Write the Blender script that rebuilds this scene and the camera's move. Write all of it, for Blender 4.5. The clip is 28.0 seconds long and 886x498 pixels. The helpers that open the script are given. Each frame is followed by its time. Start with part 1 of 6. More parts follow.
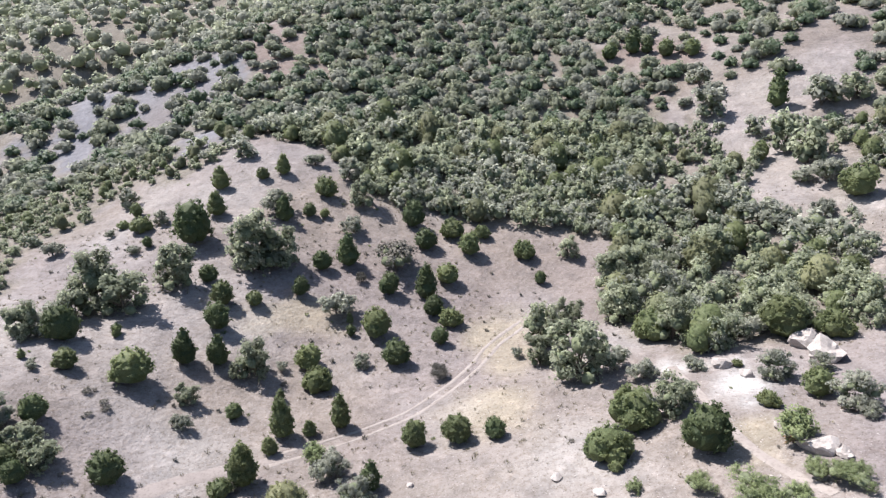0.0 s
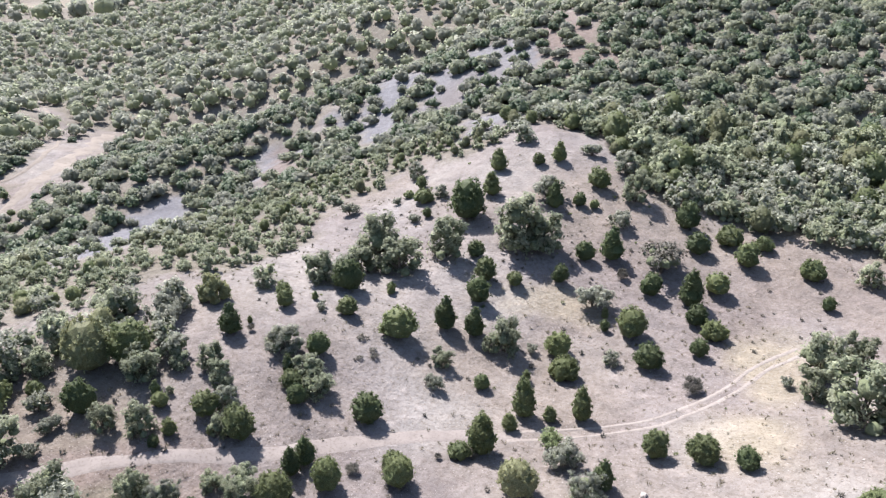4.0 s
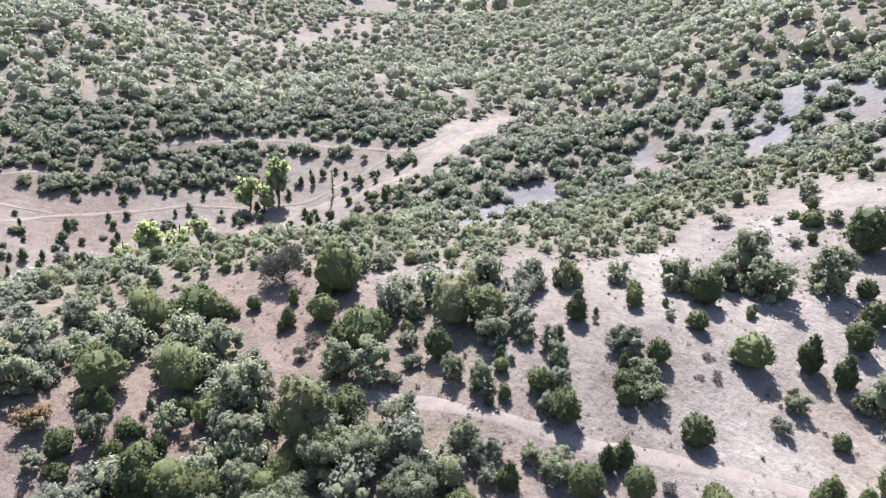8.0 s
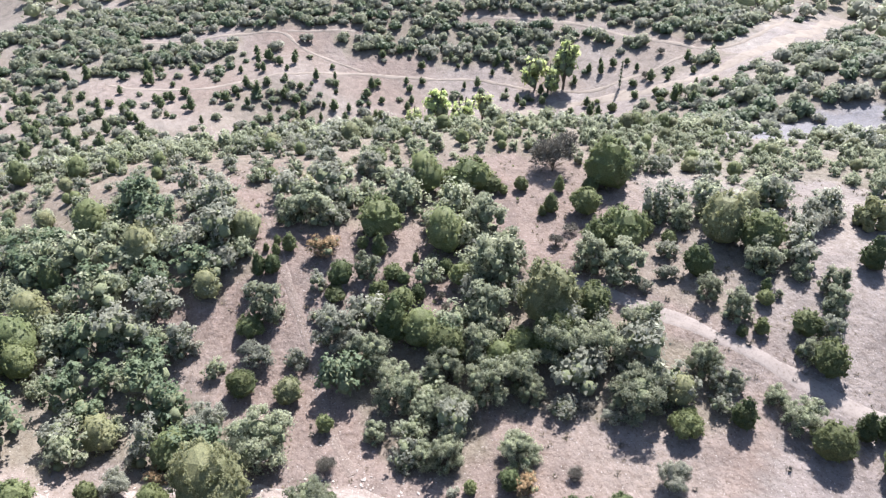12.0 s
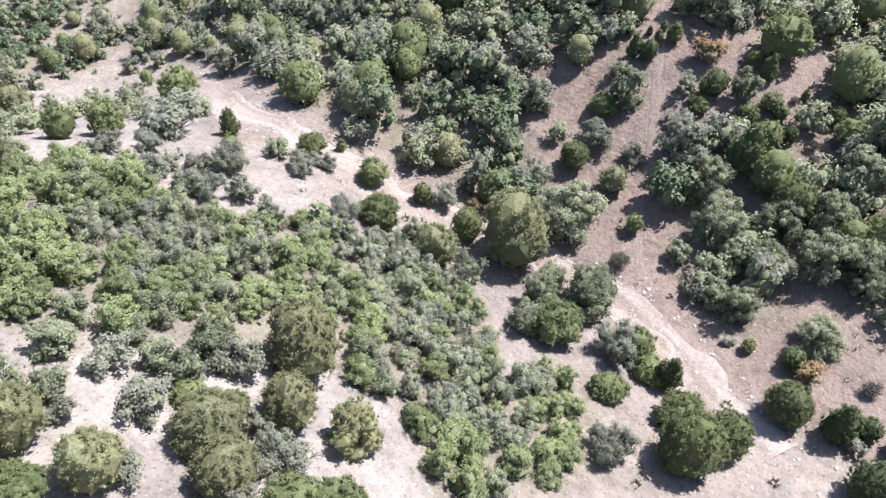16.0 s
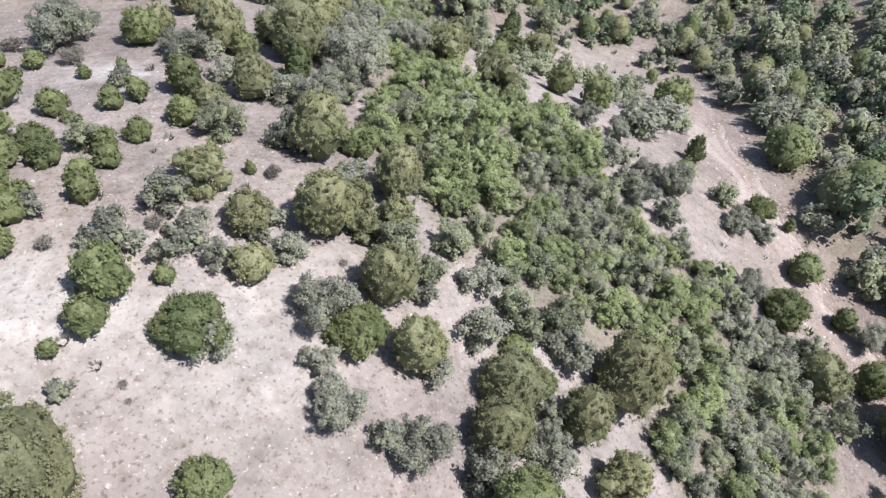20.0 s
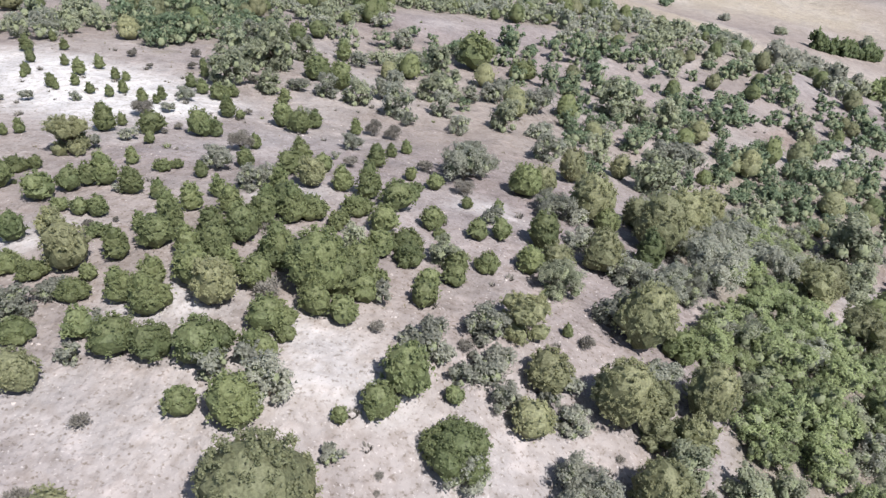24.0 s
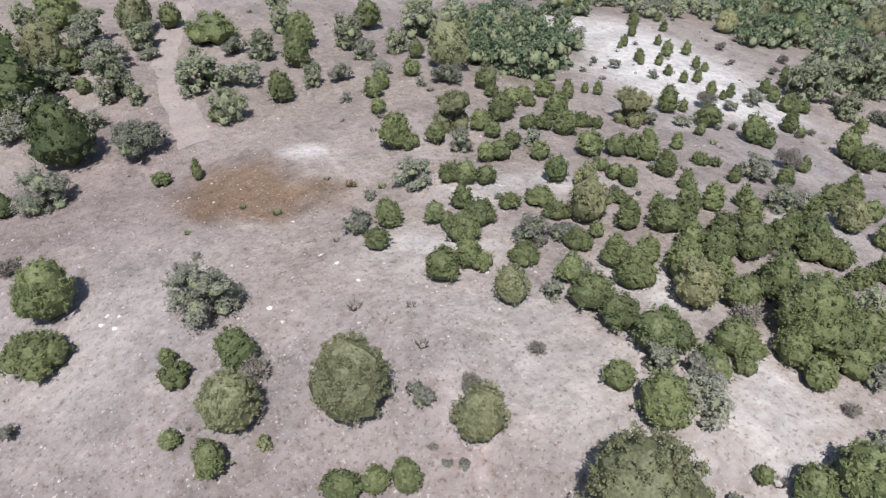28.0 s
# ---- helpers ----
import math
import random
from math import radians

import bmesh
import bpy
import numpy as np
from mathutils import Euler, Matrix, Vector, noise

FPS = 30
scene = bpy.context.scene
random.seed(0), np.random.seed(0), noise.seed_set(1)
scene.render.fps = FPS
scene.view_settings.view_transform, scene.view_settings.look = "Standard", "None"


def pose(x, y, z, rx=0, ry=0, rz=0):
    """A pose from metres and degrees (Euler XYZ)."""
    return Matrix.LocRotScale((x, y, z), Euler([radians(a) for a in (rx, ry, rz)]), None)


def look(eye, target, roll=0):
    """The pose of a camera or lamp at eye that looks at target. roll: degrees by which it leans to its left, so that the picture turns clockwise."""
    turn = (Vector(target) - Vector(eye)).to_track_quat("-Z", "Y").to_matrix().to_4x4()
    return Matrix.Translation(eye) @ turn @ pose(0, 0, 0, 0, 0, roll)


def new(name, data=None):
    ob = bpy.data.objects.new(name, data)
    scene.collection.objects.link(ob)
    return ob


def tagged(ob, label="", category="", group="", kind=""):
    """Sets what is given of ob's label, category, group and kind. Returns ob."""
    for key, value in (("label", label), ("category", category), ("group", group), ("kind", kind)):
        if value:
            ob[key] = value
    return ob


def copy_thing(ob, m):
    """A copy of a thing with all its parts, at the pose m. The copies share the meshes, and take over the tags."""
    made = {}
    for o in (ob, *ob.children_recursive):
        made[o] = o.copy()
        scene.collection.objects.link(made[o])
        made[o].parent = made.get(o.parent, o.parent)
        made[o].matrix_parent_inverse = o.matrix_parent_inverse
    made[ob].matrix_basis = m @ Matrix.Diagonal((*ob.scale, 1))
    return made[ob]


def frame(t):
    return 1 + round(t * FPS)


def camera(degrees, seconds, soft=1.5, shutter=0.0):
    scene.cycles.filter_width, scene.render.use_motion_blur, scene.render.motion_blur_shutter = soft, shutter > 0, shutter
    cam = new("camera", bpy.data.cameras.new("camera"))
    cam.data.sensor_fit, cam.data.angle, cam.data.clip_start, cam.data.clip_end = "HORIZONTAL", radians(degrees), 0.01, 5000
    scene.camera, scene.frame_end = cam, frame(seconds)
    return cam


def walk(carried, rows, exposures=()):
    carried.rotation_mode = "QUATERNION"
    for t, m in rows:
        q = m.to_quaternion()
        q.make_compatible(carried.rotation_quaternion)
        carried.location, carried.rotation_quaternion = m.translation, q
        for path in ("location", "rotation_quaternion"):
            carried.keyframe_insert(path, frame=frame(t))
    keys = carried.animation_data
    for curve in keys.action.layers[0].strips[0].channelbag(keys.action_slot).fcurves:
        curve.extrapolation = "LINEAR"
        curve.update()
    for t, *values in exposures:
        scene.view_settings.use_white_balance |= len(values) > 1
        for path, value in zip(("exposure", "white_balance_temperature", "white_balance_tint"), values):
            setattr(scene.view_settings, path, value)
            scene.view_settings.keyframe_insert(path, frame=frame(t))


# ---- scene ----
# The drone hangs over one spot and only turns and tilts.
EYE = Vector((0.0, 0.0, 90.0))
cam = camera(65.2, 28.0, soft=1.35)
TURNS = [
    (0.0, 0.00, -20.10, 0.64), (0.5, 2.22, -20.26, 0.67), (1.0, 5.00, -20.46, 0.83), (1.5, 5.49, -20.60, 0.80),
    (2.0, 7.29, -20.75, 0.67), (2.5, 11.87, -20.91, 0.62), (4.5, 27.34, -21.27, 0.17), (5.0, 32.53, -21.38, -0.03),
    (5.5, 37.15, -21.44, -0.12), (6.0, 42.68, -21.45, -0.16), (6.5, 45.67, -21.48, -0.19), (7.0, 47.60, -21.50, -0.21),
    (7.5, 50.29, -21.52, -0.23), (8.0, 54.09, -21.55, -0.15), (8.5, 57.63, -21.57, -0.10), (9.0, 61.93, -21.60, -0.11),
    (9.5, 65.42, -21.63, -0.20), (10.0, 67.80, -23.03, -0.23), (10.5, 69.84, -24.48, -0.16), (11.0, 72.24, -26.10, -0.03),
    (11.5, 74.75, -28.16, 0.05), (12.0, 78.00, -30.55, 0.12), (12.5, 81.35, -32.63, 0.15), (14.5, 97.34, -41.47, 0.26),
    (15.0, 101.84, -43.72, 0.27), (15.5, 106.33, -45.93, 0.17), (16.0, 112.79, -48.23, 0.15), (16.5, 119.78, -49.69, 0.17),
    (17.0, 123.87, -49.71, 0.10), (17.5, 129.39, -49.71, 0.02), (18.0, 135.24, -49.74, 0.03), (18.5, 140.96, -49.77, -0.02),
    (19.0, 146.80, -49.07, -0.11), (19.5, 152.80, -48.27, -0.15), (20.0, 158.82, -46.91, -0.08), (20.5, 164.40, -44.39, 0.07),
    (21.0, 169.87, -41.95, 0.08), (21.5, 175.01, -39.48, 0.19), (22.0, 179.36, -37.00, 0.36), (22.5, 183.54, -34.58, 0.53),
    (24.5, 195.52, -32.37, 0.49), (25.0, 201.34, -32.49, 0.29), (25.5, 209.26, -32.56, 0.16), (26.0, 215.24, -32.64, -0.03),
    (26.5, 221.09, -32.69, -0.25), (27.0, 226.95, -32.76, -0.37), (27.5, 232.27, -32.79, -0.50), (28.0, 238.31, -32.83, -0.57),
]
walk(cam, [(t, Matrix.Translation(EYE) @ pose(0, 0, 0, 90 + p, 0, y) @ pose(0, 0, 0, 0, 0, r)) for t, y, p, r in TURNS],
     [(0.0, 1.2), (5.0, 1.4), (8.0, 1.54), (10.5, 1.64), (13.0, 1.62), (17.0, 1.44), (20.0, 1.1), (22.0, 1.0), (25.0, 0.94), (28.0, 0.72)])

# ---- light ----
SUN_AZ, SUN_EL = 56.0, 54.0          # degrees, to the left of the first view, and up
sun_way = Vector((-math.sin(radians(SUN_AZ)) * math.cos(radians(SUN_EL)), math.cos(radians(SUN_AZ)) * math.cos(radians(SUN_EL)), math.sin(radians(SUN_EL))))
world = bpy.data.worlds.new("sky")
scene.world = world
world.use_nodes = True
wn, wl = world.node_tree.nodes, world.node_tree.links
sky = wn.new("ShaderNodeTexSky")
sky.sky_type, sky.sun_disc = "NISHITA", False
sky.sun_elevation, sky.sun_rotation = radians(SUN_EL), radians(-SUN_AZ)
wl.new(sky.outputs["Color"], wn["Background"].inputs["Color"])
wn["Background"].inputs["Strength"].default_value = 0.088
sun_data = bpy.data.lights.new("sun", "SUN")
sun_data.energy, sun_data.angle, sun_data.color = 4.8, radians(0.53), (1.0, 0.972, 0.955)
sun = new("sun", sun_data)
sun.matrix_world = look(sun_way * 300, (0, 0, 0))


# ---- the lie of the land ----
# Stream beds, spurs and crests, each as a short line of (x, y, height).
DALE_LINE = [(-184, 249, 25.0), (-160, 289, 36.0), (-205, 219, 24.0)]
GULLY_LINE = [(59, 178, 62.5), (40, 139, 49.8), (23, 114, 44.3), (18, 100, 42.4), (28, 76, 46.8), (29, 53, 49.2), (-32, 17, 39.6), (-45, -1, 36.7), (-51, -28, 38.1), (-64, -63, 33.4), (-70, -71, 30.8), (-33, -75, 39.5)]
SPUR_LINE = [(-35, 60, 42.5), (-17, 82, 39.3), (-6, 113, 45.4), (-46, 120, 49.9), (-40, 157, 58.3), (-12, 177, 57.7), (-25, 212, 67.9), (-38, 259, 84.4), (41, 246, 78.3), (-51, 86, 48.3)]
EAST_LINE = [(66, 147, 56.6), (93, 176, 72.9), (117, 204, 85.7), (48, 78, 48.6), (66, 106, 53.9)]
RIDGE_LINE = [(-72, 247, 73.3), (-110, 204, 51.6), (-135, 179, 30.8), (-141, 135, 26.5), (-144, 90, 30.2), (-106, 188, 45.4), (-109, 215, 58.5), (-120, 159, 37.4), (-126, 177, 44.9), (-126, 223, 57.5), (-145, 197, 47.8), (-159, 170, 40.1), (-164, 145, 34.3)]
FAR_LINE = [(-203, 379, 71.9), (-378, 322, 30.5), (-307, 418, 52.8), (-164, 386, 69.4), (-339, 186, 42.2), (-264, 151, 30.2), (-421, 86, 64.1), (-285, 72, 28.9), (-342, 179, 35.2), (-361, -20, 37.6), (-405, 135, 36.6), (-277, 1, 23.8), (-238, -19, 17.5), (-716, 623, 62.8)]
VALLEY_LINE = [(-260, 201, 23.9), (-263, 196, 21.6), (-212, 99, 8.2), (-211, 99, 13.3), (-210, 32, 6.1), (-191, -19, 12.6), (-160, -77, 22.2)]
CREST_LINE = [(-101, 38, 46.0), (-96, 71, 42.9), (-78, 114, 45.7), (-55, 99, 44.7), (-94, 99, 44.0), (-104, 41, 47.3), (-97, 75, 47.1), (-100, -25, 48.8), (-100, -34, 43.4), (-95, -64, 43.9)]
SLOPE_LINE = [(-36, 58, 40.1), (-56, 35, 43.7), (-87, 29, 44.0), (-77, -4, 47.3), (-50, 57, 47.0), (-53, 12, 40.2), (-62, -27, 40.4), (-55, -24, 38.8)]
HILL_LINE = [(-19, -32, 52.5), (-1, -20, 59.1), (-20, -18, 49.0), (-26, -61, 52.4), (9, -25, 66.0), (-4, -26, 59.9), (-21, -29, 55.2), (3, -52, 60.8), (-19, -63, 52.5), (-54, -39, 42.5)]
TOP_LINE = [(15, -66, 59.2), (37, -77, 61.1), (-4, -111, 50.1), (-31, -104, 43.3), (-23, -158, 46.7), (19, -142, 51.2), (66, -71, 64.0), (40, -140, 54.0), (-15, -145, 47.5), (46, -12, 65.6), (24, -9, 65.0), (73, -13, 67.0), (94, -5, 69.4), (77, -58, 64.6)]
PLAIN_LINE = [(-132, -292, 10.1), (-57, -332, 16.9), (-124, -228, 13.8)]
LINES = [DALE_LINE, GULLY_LINE, SPUR_LINE, EAST_LINE, RIDGE_LINE, FAR_LINE, VALLEY_LINE, CREST_LINE, SLOPE_LINE, HILL_LINE, TOP_LINE, PLAIN_LINE]

# how the land goes on past the view: hills all round, the open plain to the south-west
AROUND = [(60, 900, 140), (-350, 800, 150), (-900, 500, 95), (-900, 250, 120), (-850, -80, 110), (-600, -300, 40), (-400, -800, 6), (-100, -900, 8),
          (250, -800, 30), (350, -350, 60), (300, -80, 78), (260, 60, 92), (280, 260, 112), (500, 600, 150), (150, 420, 118), (-1500, 1200, 190), (0, 1900, 210), (1700, 800, 180), (-1700, -300, 160), (1500, -1200, 90), (-600, -1800, 5)]


def hashed(i, j, seed):
    n = np.sin(i * 127.1 + j * 311.7 + seed * 74.7) * 43758.5453
    return n - np.floor(n)


def value_noise(x, y, size, seed):
    u, v = np.asarray(x) / size, np.asarray(y) / size
    i, j = np.floor(u), np.floor(v)
    a, b = u - i, v - j
    a, b = a * a * (3 - 2 * a), b * b * (3 - 2 * b)
    top = hashed(i, j, seed) * (1 - a) + hashed(i + 1, j, seed) * a
    low = hashed(i, j + 1, seed) * (1 - a) + hashed(i + 1, j + 1, seed) * a
    return top * (1 - b) + low * b - 0.5


def fbm(x, y, size, seed, octaves=4):
    return sum(value_noise(x, y, size / 2 ** k, seed + 3 * k) / 2 ** k for k in range(octaves))


KNOTS = np.array(sum(LINES, []) + AROUND, float)


def bend(d2):
    return 0.5 * d2 * np.log(d2 + 30.0)


def plate():
    n = len(KNOTS)
    p = KNOTS[:, :2] / 100
    a = np.zeros((n + 3, n + 3))
    a[:n, :n] = bend(((p[:, None] - p[None]) ** 2).sum(2) * 1e4) / 1e4 + np.eye(n) * SMOOTH
    a[:n, n], a[:n, n + 1:] = 1, p
    a[n, :n], a[n + 1:, :n] = 1, p.T
    return np.linalg.solve(a, np.concatenate([KNOTS[:, 2], np.zeros(3)]))


SMOOTH = 0.03
WEIGHTS = plate()


def land(x, y):
    """The height of the land, without its small roughness."""
    x, y = np.atleast_1d(np.asarray(x, float)), np.atleast_1d(np.asarray(y, float))
    q = np.stack([x.ravel(), y.ravel()], 1)
    far = np.maximum(1, np.abs(q).max(1) / 1900)
    q = q / far[:, None]
    z = np.zeros(len(q))
    for k in range(0, len(q), 20000):
        s = q[k:k + 20000]
        z[k:k + 20000] = bend(((s[:, None] - KNOTS[None, :, :2]) ** 2).sum(2)) / 1e4 @ WEIGHTS[:-3] + WEIGHTS[-3] + s / 100 @ WEIGHTS[-2:]
    return z.reshape(x.shape)


def relief(x, y):
    """Hummocks, rills and lumps on the land."""
    d = np.hypot(x, y)
    return 1.6 * fbm(x, y, 34, 5, 3) * np.clip(d / 80, 0.25, 1.6) + 0.5 * fbm(x, y, 7, 9, 3) + np.clip((d - 160) / 200, 0, 1) * 14 * fbm(x, y, 130, 12, 4)


# ---- materials ----
def material(name, rough=0.9):
    m = bpy.data.materials.new(name)
    m.use_nodes = True
    n, l = m.node_tree.nodes, m.node_tree.links
    b = n["Principled BSDF"]
    b.inputs["Roughness"].default_value = rough
    b.inputs["Specular IOR Level"].default_value = 0.25
    return m, n, l, b


def mixed(n, l, fac, a, b, mode="MIX"):
    """A mix of two colours (sockets or tuples); gives the socket."""
    x = n.new("ShaderNodeMix")
    x.data_type, x.blend_type, x.clamp_factor = "RGBA", mode, True
    for s, v in ((x.inputs[0], fac), (x.inputs[6], a), (x.inputs[7], b)):
        if isinstance(v, bpy.types.NodeSocket):
            l.new(v, s)
        else:
            s.default_value = v if isinstance(v, float) else (*v, 1)
    return x.outputs[2]


def grain(n, l, vector, scale, low=0.35, high=0.65, detail=4.0):
    t = n.new("ShaderNodeTexNoise")
    t.inputs["Scale"].default_value, t.inputs["Detail"].default_value = scale, detail
    l.new(vector, t.inputs["Vector"])
    r = n.new("ShaderNodeMapRange")
    r.inputs[1].default_value, r.inputs[2].default_value = low, high
    l.new(t.outputs["Fac"], r.inputs[0])
    return r.outputs[0]


def where(n):
    return n.new("ShaderNodeNewGeometry").outputs["Position"]


def roughen(n, l, b, vector, scale, strength, distance):
    t = n.new("ShaderNodeTexNoise")
    t.inputs["Scale"].default_value, t.inputs["Detail"].default_value = scale, 6.0
    l.new(vector, t.inputs["Vector"])
    u = n.new("ShaderNodeBump")
    u.inputs["Strength"].default_value, u.inputs["Distance"].default_value = strength, distance
    l.new(t.outputs["Fac"], u.inputs["Height"])
    l.new(u.outputs["Normal"], b.inputs["Normal"])
    return u


def soil_material():
    m, n, l, b = material("dry_soil", 0.95)
    p = where(n)

    def weight(name):
        a = n.new("ShaderNodeAttribute")
        a.attribute_name = name
        s = n.new("ShaderNodeSeparateColor")
        l.new(a.outputs["Color"], s.inputs[0])
        return s.outputs
    w, v = weight("soil_kind"), weight("soil_more")
    c = mixed(n, l, grain(n, l, p, 0.11), (0.205, 0.178, 0.175), (0.165, 0.142, 0.140))
    c = mixed(n, l, grain(n, l, p, 0.045, 0.40, 0.66, 6.0), c, mixed(n, l, 1.0, c, (0.86, 0.83, 0.82), "MULTIPLY"))
    c = mixed(n, l, w[0], c, (0.246, 0.212, 0.169))       # dry straw
    c = mixed(n, l, w[1], c, (0.389, 0.375, 0.371))       # chalky white
    c = mixed(n, l, w[2], c, (0.155, 0.151, 0.169))       # grey scree
    c = mixed(n, l, v[0], c, (0.162, 0.123, 0.110))      # red earth
    c = mixed(n, l, v[1], c, (0.125, 0.086, 0.060))        # damp brown
    c = mixed(n, l, v[2], c, (0.142, 0.125, 0.099))       # litter under the trees
    c = mixed(n, l, grain(n, l, p, 0.32, 0.45, 0.72), c, mixed(n, l, 1.0, c, (0.74, 0.74, 0.75), "MULTIPLY"))
    c = mixed(n, l, grain(n, l, p, 0.55, 0.56, 0.72), c, mixed(n, l, 1.0, c, (1.25, 1.24, 1.24), "MULTIPLY"))
    c = mixed(n, l, grain(n, l, p, 1.5, 0.45, 0.7), c, mixed(n, l, 1.0, c, (0.78, 0.75, 0.72), "MULTIPLY"))
    c = mixed(n, l, grain(n, l, p, 4.5, 0.56, 0.70), c, mixed(n, l, 1.0, c, (0.58, 0.54, 0.49), "MULTIPLY"))
    c = mixed(n, l, grain(n, l, p, 5.5, 0.62, 0.74), c, (0.323, 0.294, 0.285))
    l.new(c, b.inputs["Base Color"])
    fine = roughen(n, l, b, p, 2.4, 0.9, 0.16)
    humps = n.new("ShaderNodeTexNoise")
    humps.inputs["Scale"].default_value, humps.inputs["Detail"].default_value = 0.55, 3.0
    l.new(p, humps.inputs["Vector"])
    swell = n.new("ShaderNodeBump")
    swell.inputs["Strength"].default_value, swell.inputs["Distance"].default_value = 0.6, 0.55
    l.new(humps.outputs["Fac"], swell.inputs["Height"])
    l.new(swell.outputs["Normal"], fine.inputs["Normal"])
    return m


def leaf_material(name, a, c, d, rough=0.6, through_light=0.4, sheen=0.3):
    """Foliage: two tones by place and one by single leaf, some light passing through."""
    m, n, l, b = material(name, rough)
    p = where(n)
    col = mixed(n, l, grain(n, l, p, 0.16, 0.38, 0.62, 2.0), a, c)
    g = n.new("ShaderNodeNewGeometry")
    col = mixed(n, l, g.outputs["Random Per Island"], col, mixed(n, l, 0.32, col, d))
    speck = grain(n, l, p, 7.0, 0.40, 0.60, 3.0)
    col = mixed(n, l, speck, mixed(n, l, 1.0, col, (0.78, 0.78, 0.77), "MULTIPLY"), mixed(n, l, 1.0, col, (1.15, 1.15, 1.13), "MULTIPLY"))
    b.inputs["Specular IOR Level"].default_value = sheen
    o = n.new("ShaderNodeObjectInfo")
    h = n.new("ShaderNodeHueSaturation")
    r = n.new("ShaderNodeMapRange")
    r.inputs[3].default_value, r.inputs[4].default_value = 0.8, 1.22
    l.new(o.outputs["Random"], r.inputs[0])
    l.new(r.outputs[0], h.inputs["Value"])
    l.new(col, h.inputs["Color"])
    l.new(h.outputs["Color"], b.inputs["Base Color"])
    roughen(n, l, b, p, 6.0, 0.45, 0.08)
    t = n.new("ShaderNodeBsdfTranslucent")
    l.new(mixed(n, l, 1.0, h.outputs["Color"], (1.5, 1.5, 1.5), "MULTIPLY"), t.inputs["Color"])
    mix = n.new("ShaderNodeMixShader")
    mix.inputs[0].default_value = through_light
    l.new(b.outputs[0], mix.inputs[1])
    l.new(t.outputs[0], mix.inputs[2])
    l.new(mix.outputs[0], n["Material Output"].inputs["Surface"])
    return m


def plain_material(name, a, c, scale, rough=0.9, bump=0.5):
    m, n, l, b = material(name, rough)
    p = where(n)
    col = mixed(n, l, grain(n, l, p, scale), a, c)
    col = mixed(n, l, grain(n, l, p, scale * 6, 0.5, 0.75), col, mixed(n, l, 1.0, col, (0.7, 0.68, 0.65), "MULTIPLY"))
    l.new(col, b.inputs["Base Color"])
    roughen(n, l, b, p, scale * 8, bump, 0.05)
    return m


def bed_material():
    """Gravel bars and damp hollows of the stream bed, by the bars of its mesh."""
    m, n, l, b = material("stream_gravel", 0.95)
    p = where(n)
    a = n.new("ShaderNodeAttribute")
    a.attribute_name = "bars"
    c = mixed(n, l, a.outputs["Fac"], (0.165, 0.13, 0.117), (0.275, 0.238, 0.224))
    c = mixed(n, l, grain(n, l, p, 2.2, 0.45, 0.7), c, mixed(n, l, 1.0, c, (0.78, 0.75, 0.73), "MULTIPLY"))
    c = mixed(n, l, grain(n, l, p, 6.0, 0.60, 0.72), c, (0.36, 0.33, 0.315))
    l.new(c, b.inputs["Base Color"])
    roughen(n, l, b, p, 4.0, 0.9, 0.12)
    return m


SOIL = soil_material()
JUNIPER = leaf_material("juniper_needles", (0.151, 0.171, 0.083), (0.112, 0.137, 0.068), (0.237, 0.248, 0.130), 0.6, 0.5, 0.2)
DARK_JUNIPER = leaf_material("dark_juniper_needles", (0.088, 0.111, 0.054), (0.066, 0.090, 0.045), (0.149, 0.164, 0.077), 0.6, 0.42, 0.2)
OLIVE_JUNIPER = leaf_material("olive_juniper_needles", (0.211, 0.212, 0.121), (0.164, 0.176, 0.103), (0.295, 0.292, 0.186), 0.6, 0.5, 0.2)
OAK = leaf_material("oak_leaves", (0.254, 0.268, 0.194), (0.204, 0.225, 0.161), (0.358, 0.359, 0.278), 0.65, 0.58, 0.22)
GREY_OAK = leaf_material("grey_green_oak_leaves", (0.262, 0.266, 0.223), (0.214, 0.226, 0.187), (0.369, 0.359, 0.321), 0.65, 0.58, 0.22)
FRESH_OAK = leaf_material("fresh_green_oak_leaves", (0.228, 0.262, 0.136), (0.190, 0.226, 0.120), (0.300, 0.332, 0.176), 0.65, 0.5, 0.22)
DEEP_OAK = leaf_material("deep_green_oak_leaves", (0.110, 0.144, 0.086), (0.083, 0.118, 0.070), (0.171, 0.207, 0.122), 0.6, 0.38, 0.35)
YELLOW_POPLAR = leaf_material("yellow_green_poplar_leaves", (0.410, 0.450, 0.215), (0.342, 0.400, 0.186), (0.488, 0.530, 0.315), 0.75, 0.6)
DRY_LEAVES = leaf_material("dry_grey_twigs", (0.15, 0.138, 0.122), (0.115, 0.105, 0.092), (0.20, 0.19, 0.165), 0.85, 0.15)
RUSTY_LEAVES = leaf_material("rusty_dry_leaves", (0.28, 0.19, 0.11), (0.22, 0.15, 0.09), (0.33, 0.25, 0.15), 0.8, 0.3)
# darker green for the crown cores: shade between the leaves, put into the colour
SHADED_CORE = plain_material("shaded_crown_core", (0.150, 0.165, 0.100), (0.115, 0.130, 0.078), 4.0)
BARK = plain_material("grey_brown_bark", (0.16, 0.125, 0.10), (0.10, 0.08, 0.065), 3.0)
STONE = plain_material("pale_stone", (0.38, 0.34, 0.32), (0.28, 0.245, 0.23), 1.2)
WHITE_STONE = plain_material("white_stone", (0.5, 0.47, 0.45), (0.40, 0.37, 0.345), 1.5)
